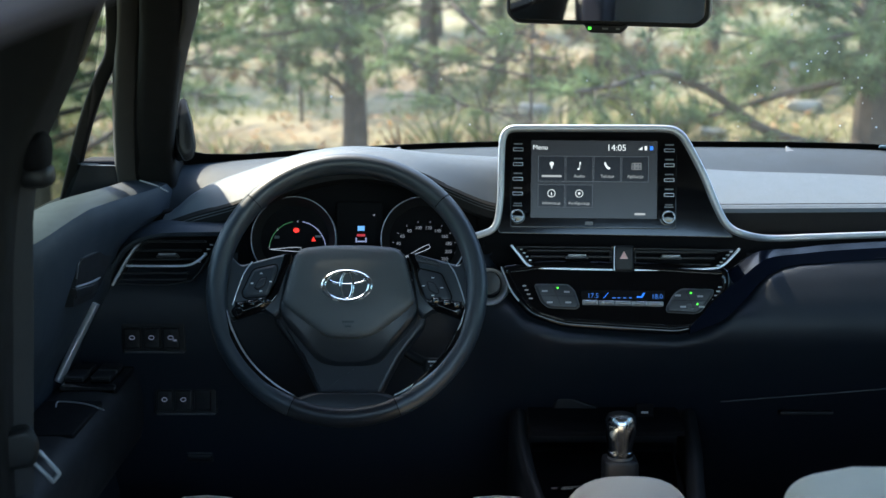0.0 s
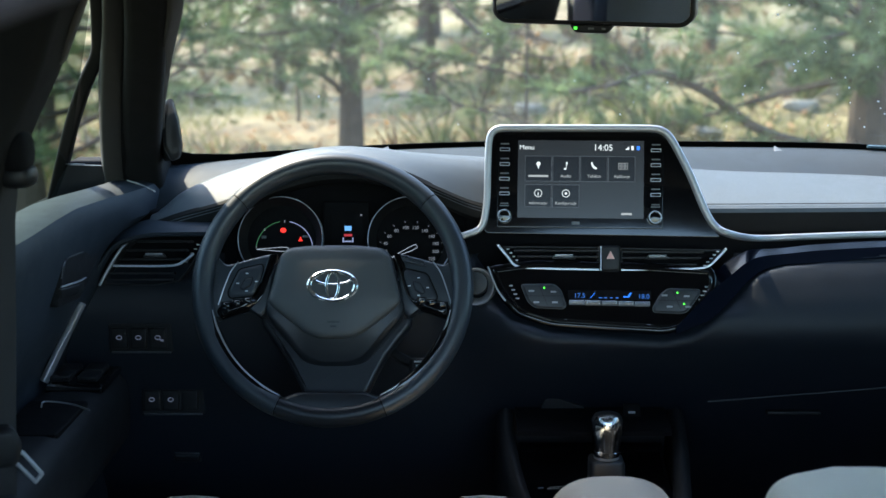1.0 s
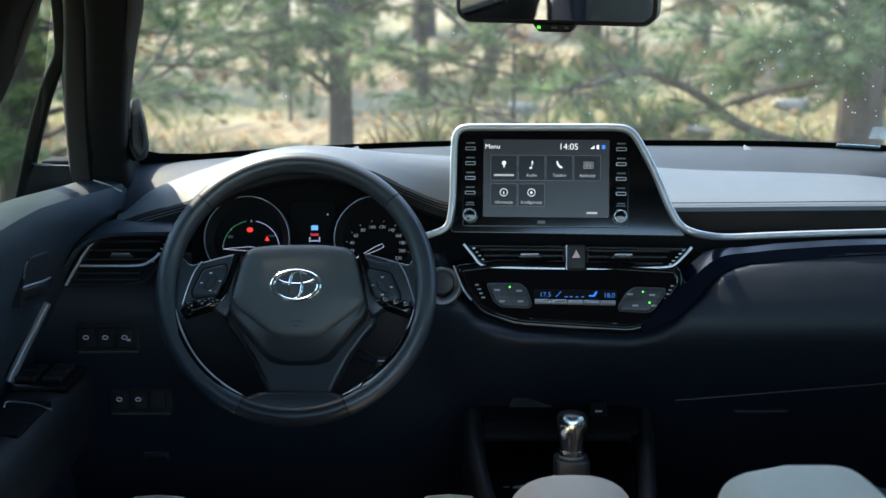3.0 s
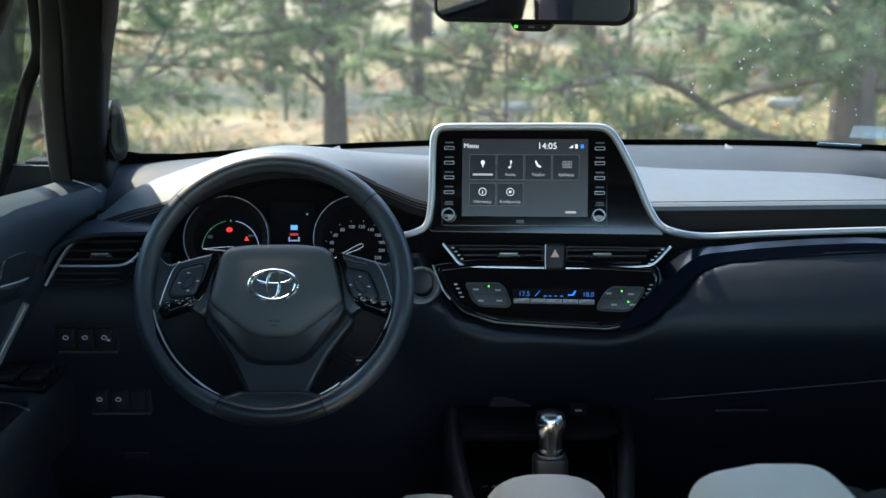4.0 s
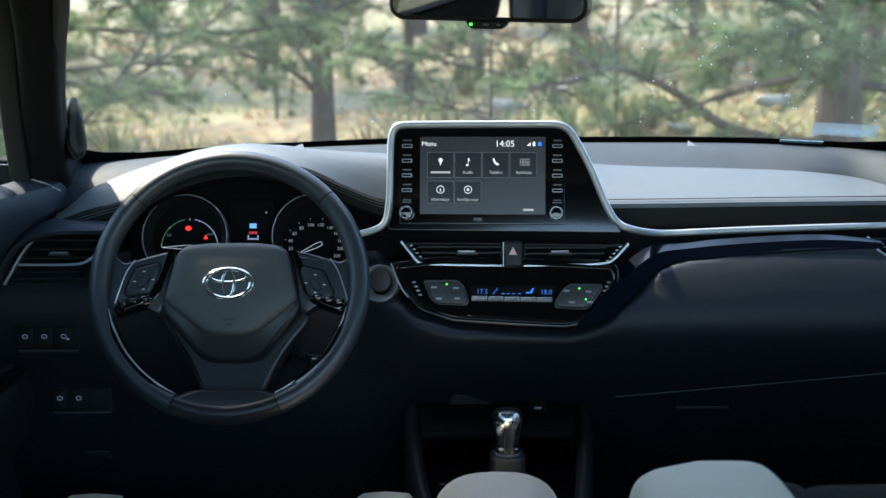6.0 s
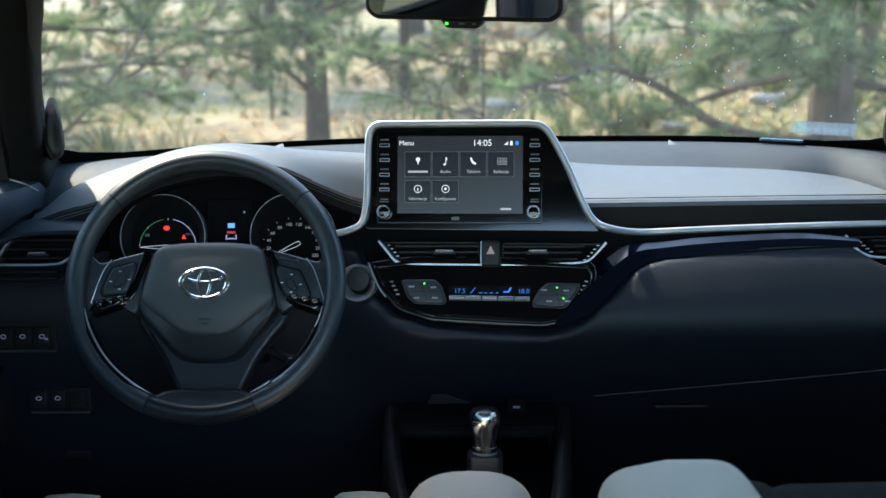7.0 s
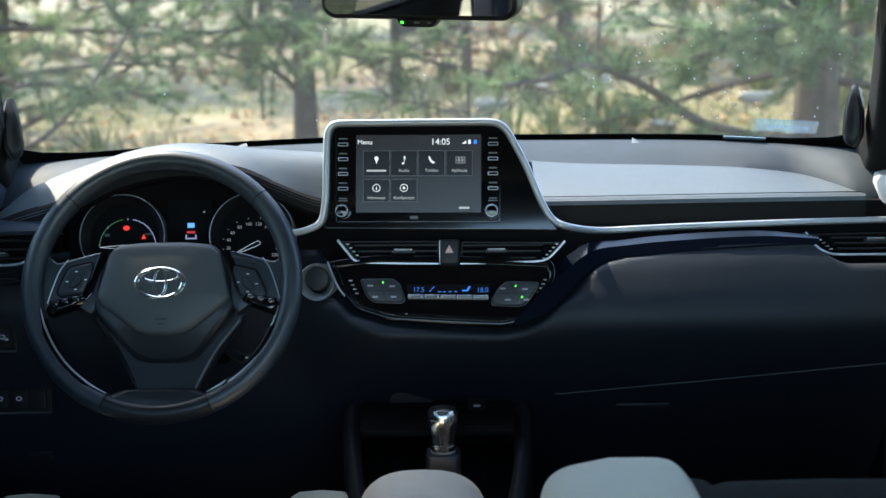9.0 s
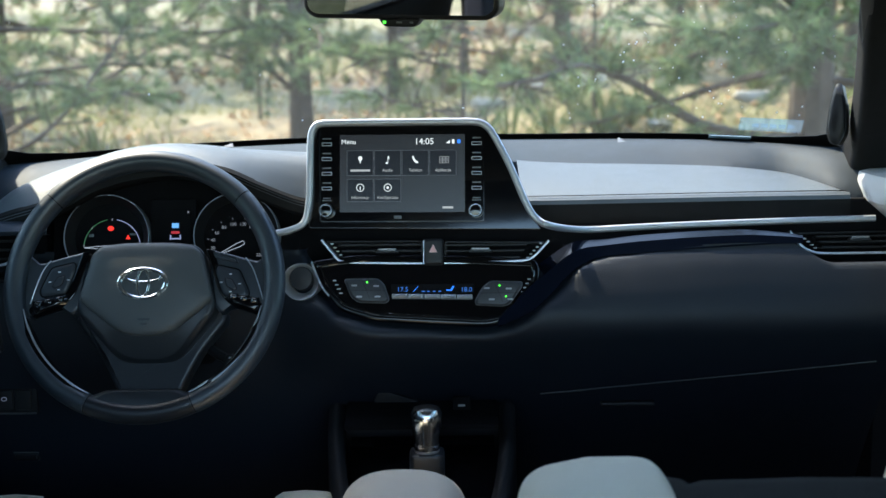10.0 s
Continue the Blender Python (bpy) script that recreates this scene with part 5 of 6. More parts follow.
for s, cu in ((0, -0.0902), (1, 0.0966)):
    R_ = 0.0615
    gd = part("gauge_ring", ring(ellipse(R_, R_, 64, cu, -0.006), 0.0012, -0.03, 0.0).at(CL), M_VENT, clus, "thin silver ring")
    part("gauge_cone", rings_geo([(ellipse(R_ - 0.0016, R_ - 0.0016, 64, cu, -0.006), -0.001), (ellipse(R_ * 0.80, R_ * 0.80, 64, cu, -0.006), -0.020)], False, False).at(CL), M_BLACK, gd)
    part("dial_face", plate(ellipse(R_ * 0.82, R_ * 0.82, 48, cu, -0.006), -0.024, -0.0195, 0.0005).at(CL), M_DEEP, gd, "black dial face")
    cx_, cy_ = (cu + 0.004, -0.020) if s == 0 else (cu + 0.004, -0.0175)
    if s:
        for k_ in range(12):
            a = radians(213 - k_ * 22.4)
            ex, ey = 0.0435 * math.cos(a), 0.0360 * math.sin(a)
            part("tick", plate([(cx_ - 0.003 + ex + q[0] * math.cos(a) - q[1] * math.sin(a), cy_ + ey + q[0] * math.sin(a) + q[1] * math.cos(a)) for q in rect(0.001, -0.0003, 0.0036, 0.0003)], -0.0194, -0.0190, 0.0001).at(CL), M_DIAL, gd)
            if k_ > 0:
                txt(str(20 * k_), cx_ - 0.004 + 0.0370 * math.cos(a), cy_ + 0.0295 * math.sin(a), 0.0066, M_DIAL, gd, CL, -0.0189)
    else:
        for a0, a1, m in ((100, 175, M_GREEN), (5, 80, M_BLUE)):
            arc = [CL @ Vector((cx_ + 0.041 * math.cos(radians(a0 + (a1 - a0) * i / 20)), cy_ + 0.041 * math.sin(radians(a0 + (a1 - a0) * i / 20)), -0.019)) for i in range(21)]
            part("scale_arc", sweep(arc, circle(0.0006, 6)), M_GREEND if a0 > 90 else M_BLUED, gd)
        for a in (175, 135, 90, 45, 5):
            a = radians(a)
            bar(cx_ + 0.041 * math.cos(a), cy_ + 0.041 * math.sin(a), 0.0014, 0.0032, M_DIAL, gd, CL, -0.019)
        bar(cx_ - 0.030, cy_ + 0.018, 0.007, 0.004, M_PRINTD, gd, CL, -0.019)
        bar(cx_ + 0.030, cy_ + 0.019, 0.009, 0.003, M_PRINTD, gd, CL, -0.019)
        part("warning_light", plate(ellipse(0.0045, 0.0035, 16, cx_ - 0.002, cy_ + 0.028), -0.019, -0.0186, 0.0001).at(CL), M_RED, gd)
        part("warning_light", plate([(cx_ + 0.020, cy_ + 0.012), (cx_ + 0.0265, cy_ + 0.012), (cx_ + 0.0233, cy_ + 0.019)], -0.019, -0.0186, 0.0001).at(CL), M_RED, gd)
    a = radians(180) if s == 0 else radians(205)
    tip = 0.040
    ndl = [(cx_ + q[0] * math.cos(a) - q[1] * math.sin(a), cy_ + q[0] * math.sin(a) + q[1] * math.cos(a)) for q in ((-0.006, -0.0030), (0.004, -0.0034), (tip, -0.0004), (tip, 0.0004), (0.004, 0.0034), (-0.006, 0.0030))]
    part("needle", ring(roundpoly(ndl, 0.002), 0.0007, -0.017, -0.0155).at(CL), M_POINTER, gd, "pale outlined needle")

# ---------------------------------------------------------------- air vents


def vent(name, F, outline, chrome, slats, tab, ticks, label):
    """Housing with slats behind a chrome-edged opening; slats: (u0, u1, v); tab: (u, v)."""
    t = thing(name, F.translation, label, "air vent", "dashboard vents")
    part("housing", plate(outline, -0.05, -0.022, 0.001, r=0.006).at(F), M_DEEP, t, "black cavity")
    part("bezel", ring(roundpoly(outline, 0.006), 0.003, -0.045, -0.002).at(F), M_BLACK, t)
    for u0, u1, v in slats:
        part("slat", sweep([F @ Vector((u0, v, -0.010)), F @ Vector((u1, v, -0.010))], roundpoly([(-0.010, -0.0012), (0.010, -0.0018), (0.010, 0.0018), (-0.010, 0.0012)], 0.001), up=tuple(F.to_3x3() @ Vector((0, 1, 0)))), M_BLACK, t)
    for c in chrome:
        part("chrome_edge", sweep([F @ Vector((*p, 0.002)) for p in c], roundpoly([(-0.0018, -0.006), (0.0018, -0.006), (0.0018, 0.0015), (-0.0018, 0.0015)], 0.0008), up=tuple(F.to_3x3() @ Vector((0, 0, 1)))), M_VENT, t, "silver edge")
    u, v = tab
    part("slide_tab", plate(roundpoly([(u - 0.017, v - 0.003), (u - 0.012, v + 0.003), (u + 0.012, v + 0.003), (u + 0.017, v - 0.003)], 0.002), -0.006, 0.006, 0.0015).at(F), M_DKMETAL, t, "satin slide tab")
    part("tab_edge", plate(roundpoly(rect(u - 0.0125, v + 0.001, u + 0.0125, v + 0.0032), 0.0008), 0.004, 0.0072, 0.0006).at(F), M_SILVER, t, "silver tab edge")
    for (tu, tv), (du, dv) in ticks:
        for k in range(5):
            part("grip", plate(rect(tu + du * k - 0.0018, tv + dv * k - 0.0008, tu + du * k + 0.0018, tv + dv * k + 0.0010), -0.006, 0.0015, 0.0004).at(F), M_PRINTW, t)
    return t


VC = frm(0.26, 1.9, 0.97, 12, -2)
vent("air_vent", VC, [(-0.160, 0.0185), (-0.139, -0.0095), (-0.0195, -0.0140), (-0.0195, 0.0180)],
     [spline([(-0.1635, 0.0195), (-0.150, 0.0030), (-0.140, -0.0085), (-0.125, -0.0125), (-0.08, -0.0140), (-0.020, -0.0150)], 6)],
     [(-0.140, -0.02, 0.012), (-0.135, -0.02, 0.0035), (-0.13, -0.02, -0.006)], (-0.070, 0.0035), [((-0.149, 0.0135), (0.0042, -0.0052))],
     "black centre air vent with silver lower edge")
vent("air_vent", VC, [(0.0110, 0.0170), (0.0110, -0.0140), (0.128, -0.0110), (0.141, -0.0055), (0.155, 0.0150)],
     [spline([(0.0110, -0.0150), (0.06, -0.0142), (0.118, -0.0122), (0.134, -0.0085), (0.146, 0.0020), (0.1590, 0.0160)], 6)],
     [(0.012, 0.128, 0.011), (0.012, 0.124, 0.0025), (0.012, 0.118, -0.007)], (0.062, 0.0035), [((0.129, -0.0080), (0.0046, 0.0050))],
     "black centre air vent with silver lower edge")
DV = frm(-0.39, 1.94, 0.965, 12, 0)
vent("air_vent", DV, [(-0.086, -0.0385), (-0.060, 0.0080), (-0.036, 0.0310), (-0.006, 0.0360), (0.070, 0.0350), (0.060, 0.0150), (0.045, -0.012), (0.028, -0.0345), (-0.01, -0.0400)],
     [spline([(-0.088, -0.0400), (-0.060, 0.0085), (-0.035, 0.0330), (-0.006, 0.0392), (0.03, 0.0395), (0.075, 0.0380)], 6),
      spline([(-0.068, -0.0115), (-0.03, -0.0118), (0.018, -0.0112), (0.036, -0.0040), (0.048, 0.006)], 6)],
     [(-0.048, 0.045, 0.024), (-0.058, 0.038, 0.011), (-0.063, 0.03, -0.002), (-0.075, 0.02, -0.022), (-0.082, 0.02, -0.031)], (-0.008, 0.0035), [((0.037, -0.006), (0.0044, 0.0062))],
     "black side air vent with silver edges")
PV = frm(0.855, 1.945, 0.965, 12, 0)
vent("air_vent", PV, [(-0.086, 0.0190), (-0.064, -0.0110), (-0.045, -0.0230), (-0.028, -0.0300), (0.06, -0.0320), (0.06, 0.0200)],
     [spline([(-0.083, 0.0205), (-0.067, 0.0000), (-0.053, -0.0085), (-0.036, -0.0118), (0.01, -0.0122), (0.06, -0.0122)], 6)],
     [(-0.045, 0.06, 0.0125), (-0.040, 0.06, 0.0045), (-0.036, 0.06, -0.0035)], (0.018, 0.009), [((-0.066, 0.0140), (0.0052, -0.0045))],
     "black side air vent with a silver edge")

haz = thing("hazard_switch", (0.256, 1.89, 0.96), "black hazard switch with a red triangle between the vents", "switch")
part("block", dome(roundpoly([(-0.0185, -0.0175), (0.0095, -0.0175), (0.0095, 0.020), (-0.0185, 0.020)], 0.004), -0.04, 0.006, 0.003, 0.2).at(VC), M_BLACK, haz)
part("hazard_edge", sweep([VC @ Vector((-0.0178, v, 0.0066)) for v in (-0.016, 0.0, 0.018)], circle(0.0011, 6), up=(0, -1, 0)), M_VENT, haz)
part("triangle", plate(roundpoly([(-0.0105, 0.0002), (0.0015, 0.0002), (-0.0045, 0.0118)], 0.0008), 0.006, 0.0094, 0.0003).at(VC), M_HAZ, haz, "pale red triangle")

# ---------------------------------------------------------------- climate panel
HV = frm(0.235, 1.885, 0.93, 20, -2)
clim = thing("climate_panel", (0.26, 1.89, 0.89), "glossy black climate control panel with blue digits", "control panel")
out = CLIM
part("panel", plate(roundpoly(out, 0.012, 4), -0.035, 0.0, 0.004, steps=3).at(HV), M_PIANO, clim, "glossy black panel")
part("inner_bezel", sweep([HV @ Vector((p.x, p.y, 0.0004)) for p in inset2(roundpoly(out, 0.012, 4), 0.0095)], circle(0.0024, 8), up=(0, -1, 0), closed=True), M_GKEY, clim, "rounded glossy inner bezel")
# Two silver slivers stand in for the bright streaks on the gloss edge.
for e in (spline([(-0.153, 0.031), (-0.146, 0.013), (-0.137, -0.006), (-0.128, -0.018)], 5), spline([(0.129, -0.0495), (0.146, -0.031), (0.158, -0.017)], 5)):
    part("edge_highlight", sweep([HV @ Vector((*p, 0.0022)) for p in e], roundpoly([(-0.0011, -0.004), (0.0011, -0.004), (0.0011, 0.001), (-0.0011, 0.001)], 0.0005), up=(0, -1, 0)), M_SILVER, clim, "silver edge")
bl = part("button_pad", dome(roundpoly([(-0.1060, 0.0055), (-0.0590, 0.0058), (-0.0500, -0.0020), (-0.0425, -0.0240), (-0.0470, -0.0285), (-0.0860, -0.0270), (-0.0960, -0.0190)], 0.004), -0.004, 0.003, 0.003, 0.12).at(HV), M_CLIM, clim, "dark grey four-way button pad")
br = part("button_pad", dome(roundpoly([(0.1010, 0.0010), (0.1452, 0.0000), (0.1440, -0.0070), (0.1270, -0.0310), (0.1190, -0.0340), (0.0800, -0.0320), (0.0790, -0.0260), (0.0900, -0.0070)], 0.004), -0.004, 0.003, 0.003, 0.12).at(HV), M_CLIM, clim, "dark grey four-way button pad")
for p, lp in ((bl, [(-0.1060, 0.0055), (-0.0590, 0.0058), (-0.0500, -0.0020), (-0.0425, -0.0240), (-0.0470, -0.0285), (-0.0860, -0.0270), (-0.0960, -0.0190)]), (br, [(0.1010, 0.0010), (0.1452, 0.0000), (0.1440, -0.0070), (0.1270, -0.0310), (0.1190, -0.0340), (0.0800, -0.0320), (0.0790, -0.0260), (0.0900, -0.0070)])):
    part("pad_edge", sweep([HV @ Vector((q.x, q.y, 0.0018)) for q in roundpoly(lp, 0.004)], circle(0.0010, 6), up=(0, -1, 0), closed=True), M_DKMETAL, p, "thin dark metal edge")
for p, cx_, cy_ in ((bl, -0.0745, -0.0110), (br, 0.1120, -0.0160)):
    part("gap", plate(rect(cx_ - 0.027, cy_ - 0.0004, cx_ + 0.027, cy_ + 0.0004), 0.004, 0.0061, 0.0001).at(HV), M_BLACK, p)
    part("gap", plate([(cx_ - 0.006, cy_ + 0.014), (cx_ - 0.0052, cy_ + 0.014), (cx_ + 0.006, cy_ - 0.013), (cx_ + 0.0052, cy_ - 0.013)], 0.004, 0.0061, 0.0001).at(HV), M_BLACK, p)
    for a, b in ((-0.017, 0.007), (0.014, 0.006), (-0.010, -0.009), (0.016, -0.009)):
        bar(cx_ + a, cy_ + b, 0.008, 0.0025, M_PRINT, p, HV, 0.0058)
for u, v in ((-0.0735, 0.0005), (0.1130, -0.0055), (0.1220, -0.0210)):
    part("indicator", lathe([(0.0014, -0.002), (0.0013, 0.0008), (0.0004, 0.0011)], 12).at(on(HV, u, v, 0.0056)), M_GREEN, clim, "green indicator light")
dp = part("readout", plate(roundpoly(rect(-0.040, -0.0155, 0.0775, -0.0020), 0.001), -0.002, 0.0016, 0.0003).at(HV), M_DEEP, clim, "dark readout window")
txt("17.5", -0.0235, -0.0098, 0.0095, M_BLUER, dp, HV, 0.0018)
txt("18.0", 0.0665, -0.0105, 0.0095, M_BLUER, dp, HV, 0.0018)
for u, a in ((0.006, 0.005), (0.013, 0.004), (0.021, 0.004), (0.029, 0.004)):
    bar(u, -0.0125, a, 0.0014, M_BLUER, dp, HV, 0.0016, "lit_mark")
part("lit_mark", plate([(-0.009, -0.013), (-0.008, -0.013), (-0.001, -0.005), (-0.002, -0.005)], 0.0016, 0.0020, 0.0001).at(HV), M_BLUE, dp)
part("lit_mark", plate([(0.038, -0.012), (0.046, -0.012), (0.050, -0.005), (0.047, -0.005), (0.044, -0.010), (0.038, -0.010)], 0.0016, 0.0020, 0.0001).at(HV), M_BLUE, dp)
for k_ in range(5):
    u0 = -0.0385 + 0.0228 * k_
    part("rocker_key", plate(roundpoly(rect(u0, -0.0225 - 0.0004 * k_, u0 + 0.0222, -0.0160 - 0.0004 * k_), 0.001), -0.002, 0.0070, 0.0030, steps=4).at(HV), M_SILVER, clim, "silver rocker key")
for s, u0 in ((-1, -0.120), (1, 0.155)):
    for k_ in range(4):
        bar(u0 + s * -0.003 * k_, 0.004 - 0.006 * k_, 0.005, 0.002, M_PRINT, clim, HV, 0.0002)

# ---------------------------------------------------------------- switch rows beside the knee
for nm, F, n_, lab in (("switch_row", frm(-0.421, 1.930, 0.85, 0), 3, "row of black switches with pale symbols"), ("switch_row", frm(-0.382, 1.9525, 0.75, 4), 3, "lower row of black switches with pale symbols")):
    t = thing(nm, F.translation, lab, "switch panel", "knee switches")
    part("plate", plate(roundpoly(rect(-0.046, -0.024, 0.046, 0.020), 0.004), -0.03, 0.001, 0.0015).at(F), M_BLACK, t)
    for k_ in range(n_):
        u = -0.030 + 0.028 * k_
        b_ = part("key", dome(roundpoly(rect(u - 0.0125, -0.017, u + 0.0125, 0.014), 0.002), 0.0, 0.003, 0.002, 0.15).at(F), M_BLACK, t)
        if nm and not (k_ == 2 and F.translation.z < 0.8):
            part("symbol", ring(ellipse(0.0045, 0.0035, 14, u, 0.0), 0.0014, 0.004, 0.0058).at(F), M_SYMB, b_)
            if k_ == 2:
                bar(u + 0.006, -0.004, 0.005, 0.003, M_SYMB, b_, F, 0.005)
    part("ledge", sweep([F @ Vector((-0.042, -0.0225, 0.002)), F @ Vector((0.044, -0.0225, 0.002))], circle(0.0016, 8)), M_DKMETAL, t)

# ---------------------------------------------------------------- console and lever
cons = thing("centre_console", (0.24, 1.7, 0.35), "black centre console with an open tray", "console")
part("front_panel", box(0.10, 1.962, 0.55, 0.365, 1.985, 0.742, 0.006), M_BLACK, cons)
part("tray", grid([[(x, y, z) for x in (0.125, 0.18, 0.24, 0.30, 0.345)] for y, z in ((1.95, 0.738), (1.90, 0.735), (1.875, 0.732), (1.868, 0.726))], (0, 0, -0.006)), M_DEEP, cons)
for s in (-1, 1):
    pts = spline([(0.235 + s * 0.125, 1.93, 0.735), (0.235 + s * 0.122, 1.86, 0.705), (0.235 + s * 0.112, 1.78, 0.675), (0.235 + s * 0.10, 1.66, 0.665), (0.235 + s * 0.095, 1.3, 0.665)], 6)
    part("side_rail", sweep(pts, roundpoly([(-0.012, -0.25), (0.012, -0.25), (0.012, 0.0), (0.0, 0.012), (-0.012, 0.0)], 0.006)), M_LOWD, cons, "charcoal console side")
part("deck", grid([[(x, y, z) for x in (0.13, 0.20, 0.27, 0.34)] for y, z in ((1.93, 0.690), (1.86, 0.672), (1.78, 0.650), (1.60, 0.642), (1.3, 0.640))], (0, 0, -0.02)), M_PIANO, cons, "glossy black deck")
part("deck_line", sweep(spline([(0.165, 1.80, 0.667), (0.19, 1.802, 0.668), (0.215, 1.80, 0.667)], 6), circle(0.0015, 6)), M_CHROME, cons)
# Glints along the deck edge, modelled as separate short chrome pieces.
for x0_, x1_, y_ in ((0.150, 0.158, 1.800), (0.163, 0.180, 1.797), (0.188, 0.196, 1.806), (0.199, 0.207, 1.808)):
    part("deck_glint_strip", sweep([(x0_, y_, 0.6665), (x1_, y_ + 0.001, 0.6665)], circle(0.0012, 6)), M_CHROME, cons, "glint on the deck edge, set as a short chrome strip")
part("tray_cheek", plate(roundpoly([(0.158, 0.727), (0.229, 0.727), (0.229, 0.739), (0.186, 0.754), (0.170, 0.753)], 0.003), 0.0, 0.010, 0.002).at(pose(0, 1.955, 0, 90, 0, 0)), M_LOWD, cons, "sloping cheek over the tray")
usb = thing("usb_socket", (0.294, 1.945, 0.733), "black socket plate with white marks on the console", "socket")
UF = frm(0.2930, 1.912, 0.736, 5, 0)
part("plate", plate(roundpoly(rect(-0.013, -0.020, 0.013, 0.018), 0.003), -0.004, 0.003, 0.001).at(UF), M_DEEP, usb)
bar(0.0, 0.006, 0.010, 0.003, M_PRINT, usb, UF, 0.003)
bar(0.0, -0.007, 0.011, 0.003, M_PRINTD, usb, UF, 0.003)

lever = thing("gear_lever", (0.241, 1.79, 0.65), "gear lever with a polished metal knob and dark boot", "gear lever")
LV = pose(0.2432, 1.795, 0.0, 0, 0, 0)
part("knob", lathe([(0.0175, 0.716), (0.0178, 0.720), (0.0178, 0.7225), (0.0170, 0.7235), (0.0170, 0.726), (0.0190, 0.738), (0.0216, 0.752), (0.0222, 0.760), (0.0214, 0.7675), (0.0180, 0.7735), (0.011, 0.7765), (0.001, 0.7775)], 40).at(LV), M_KNOB, lever, "polished metal knob")
part("collar", lathe([(0.0172, 0.712), (0.0175, 0.716), (0.0165, 0.7165)], 32).at(LV), M_SILVER, lever)
part("boot", plate(roundpoly(rect(-0.024, -0.022, 0.024, 0.022), 0.008), 0.64, 0.7125, 0.005).at(LV), M_SPOKE, lever, "dark grey boot")

arm = thing("armrest", (0.22, 1.4, 0.6), "grey-beige leather centre armrest with a rounded front", "armrest")
rows = []
for k_ in range(15):
    f = k_ / 14
    y = 1.60 - 0.42 * f
    grow = math.sin(min(1, f / 0.16) * math.pi / 2)
    hw, ht = 0.078 * (0.55 + 0.45 * grow), 0.072 * grow
    rows.append([(0.218 + hw * math.cos(math.pi * (1 - j / 16)) * (abs(math.cos(math.pi * (1 - j / 16))) ** -0.25 if 0 < j < 16 and j != 8 else 1), y, 0.705 + ht * math.sin(math.pi * j / 16) ** 0.75) for j in range(17)])
part("lid", grid(rows, (0, 0, -0.004)), M_ARM, arm, "grey-beige padded lid")
part("box", box(0.150, 1.18, 0.45, 0.286, 1.585, 0.708, 0.01), M_BLACK, arm)

ped = thing("footrest", (-0.478, 2.14, 0.34), "dark footrest plate beside the pedals", "footrest")
part("plate", box(-0.500, 2.115, 0.34, -0.457, 2.15, 0.582, 0.006), M_LOW, ped)
lat = thing("bonnet_release", (-0.369, 2.0, 0.65), "black bonnet release handle under the dashboard", "handle")
part("grip", box(-0.390, 1.985, 0.640, -0.349, 2.06, 0.654, 0.004), M_BLACK, lat)
part("edge", sweep([(-0.388, 1.985, 0.6555), (-0.350, 1.985, 0.6550)], circle(0.001, 6)), M_DKMETAL, lat)

# ---------------------------------------------------------------- seats


def pillow(x0, x1, y0, y1, z0, z1, e=4.0, n=20, m_=12, skew=0.0):
    """Soft rounded block; skew leans its top backwards."""
    vs, fs = [], []
    cx, cy, cz = (x0 + x1) / 2, (y0 + y1) / 2, (z0 + z1) / 2
    pw = lambda c: math.copysign(abs(c) ** (2 / e), c)
    for i in range(m_ + 1):
        t = -math.pi / 2 + math.pi * i / m_
        for j in range(n):
            p = 2 * math.pi * j / n
            zz = (z1 - z0) / 2 * pw(math.sin(t))
            vs.append((cx + (x1 - x0) / 2 * pw(math.cos(t)) * pw(math.cos(p)), cy + (y1 - y0) / 2 * pw(math.cos(t)) * pw(math.sin(p)) - skew * zz, cz + zz))
    for i in range(m_):
        for j in range(n):
            fs.append((i * n + j, i * n + (j + 1) % n, (i + 1) * n + (j + 1) % n, (i + 1) * n + j))
    return Geo().add(vs, fs)


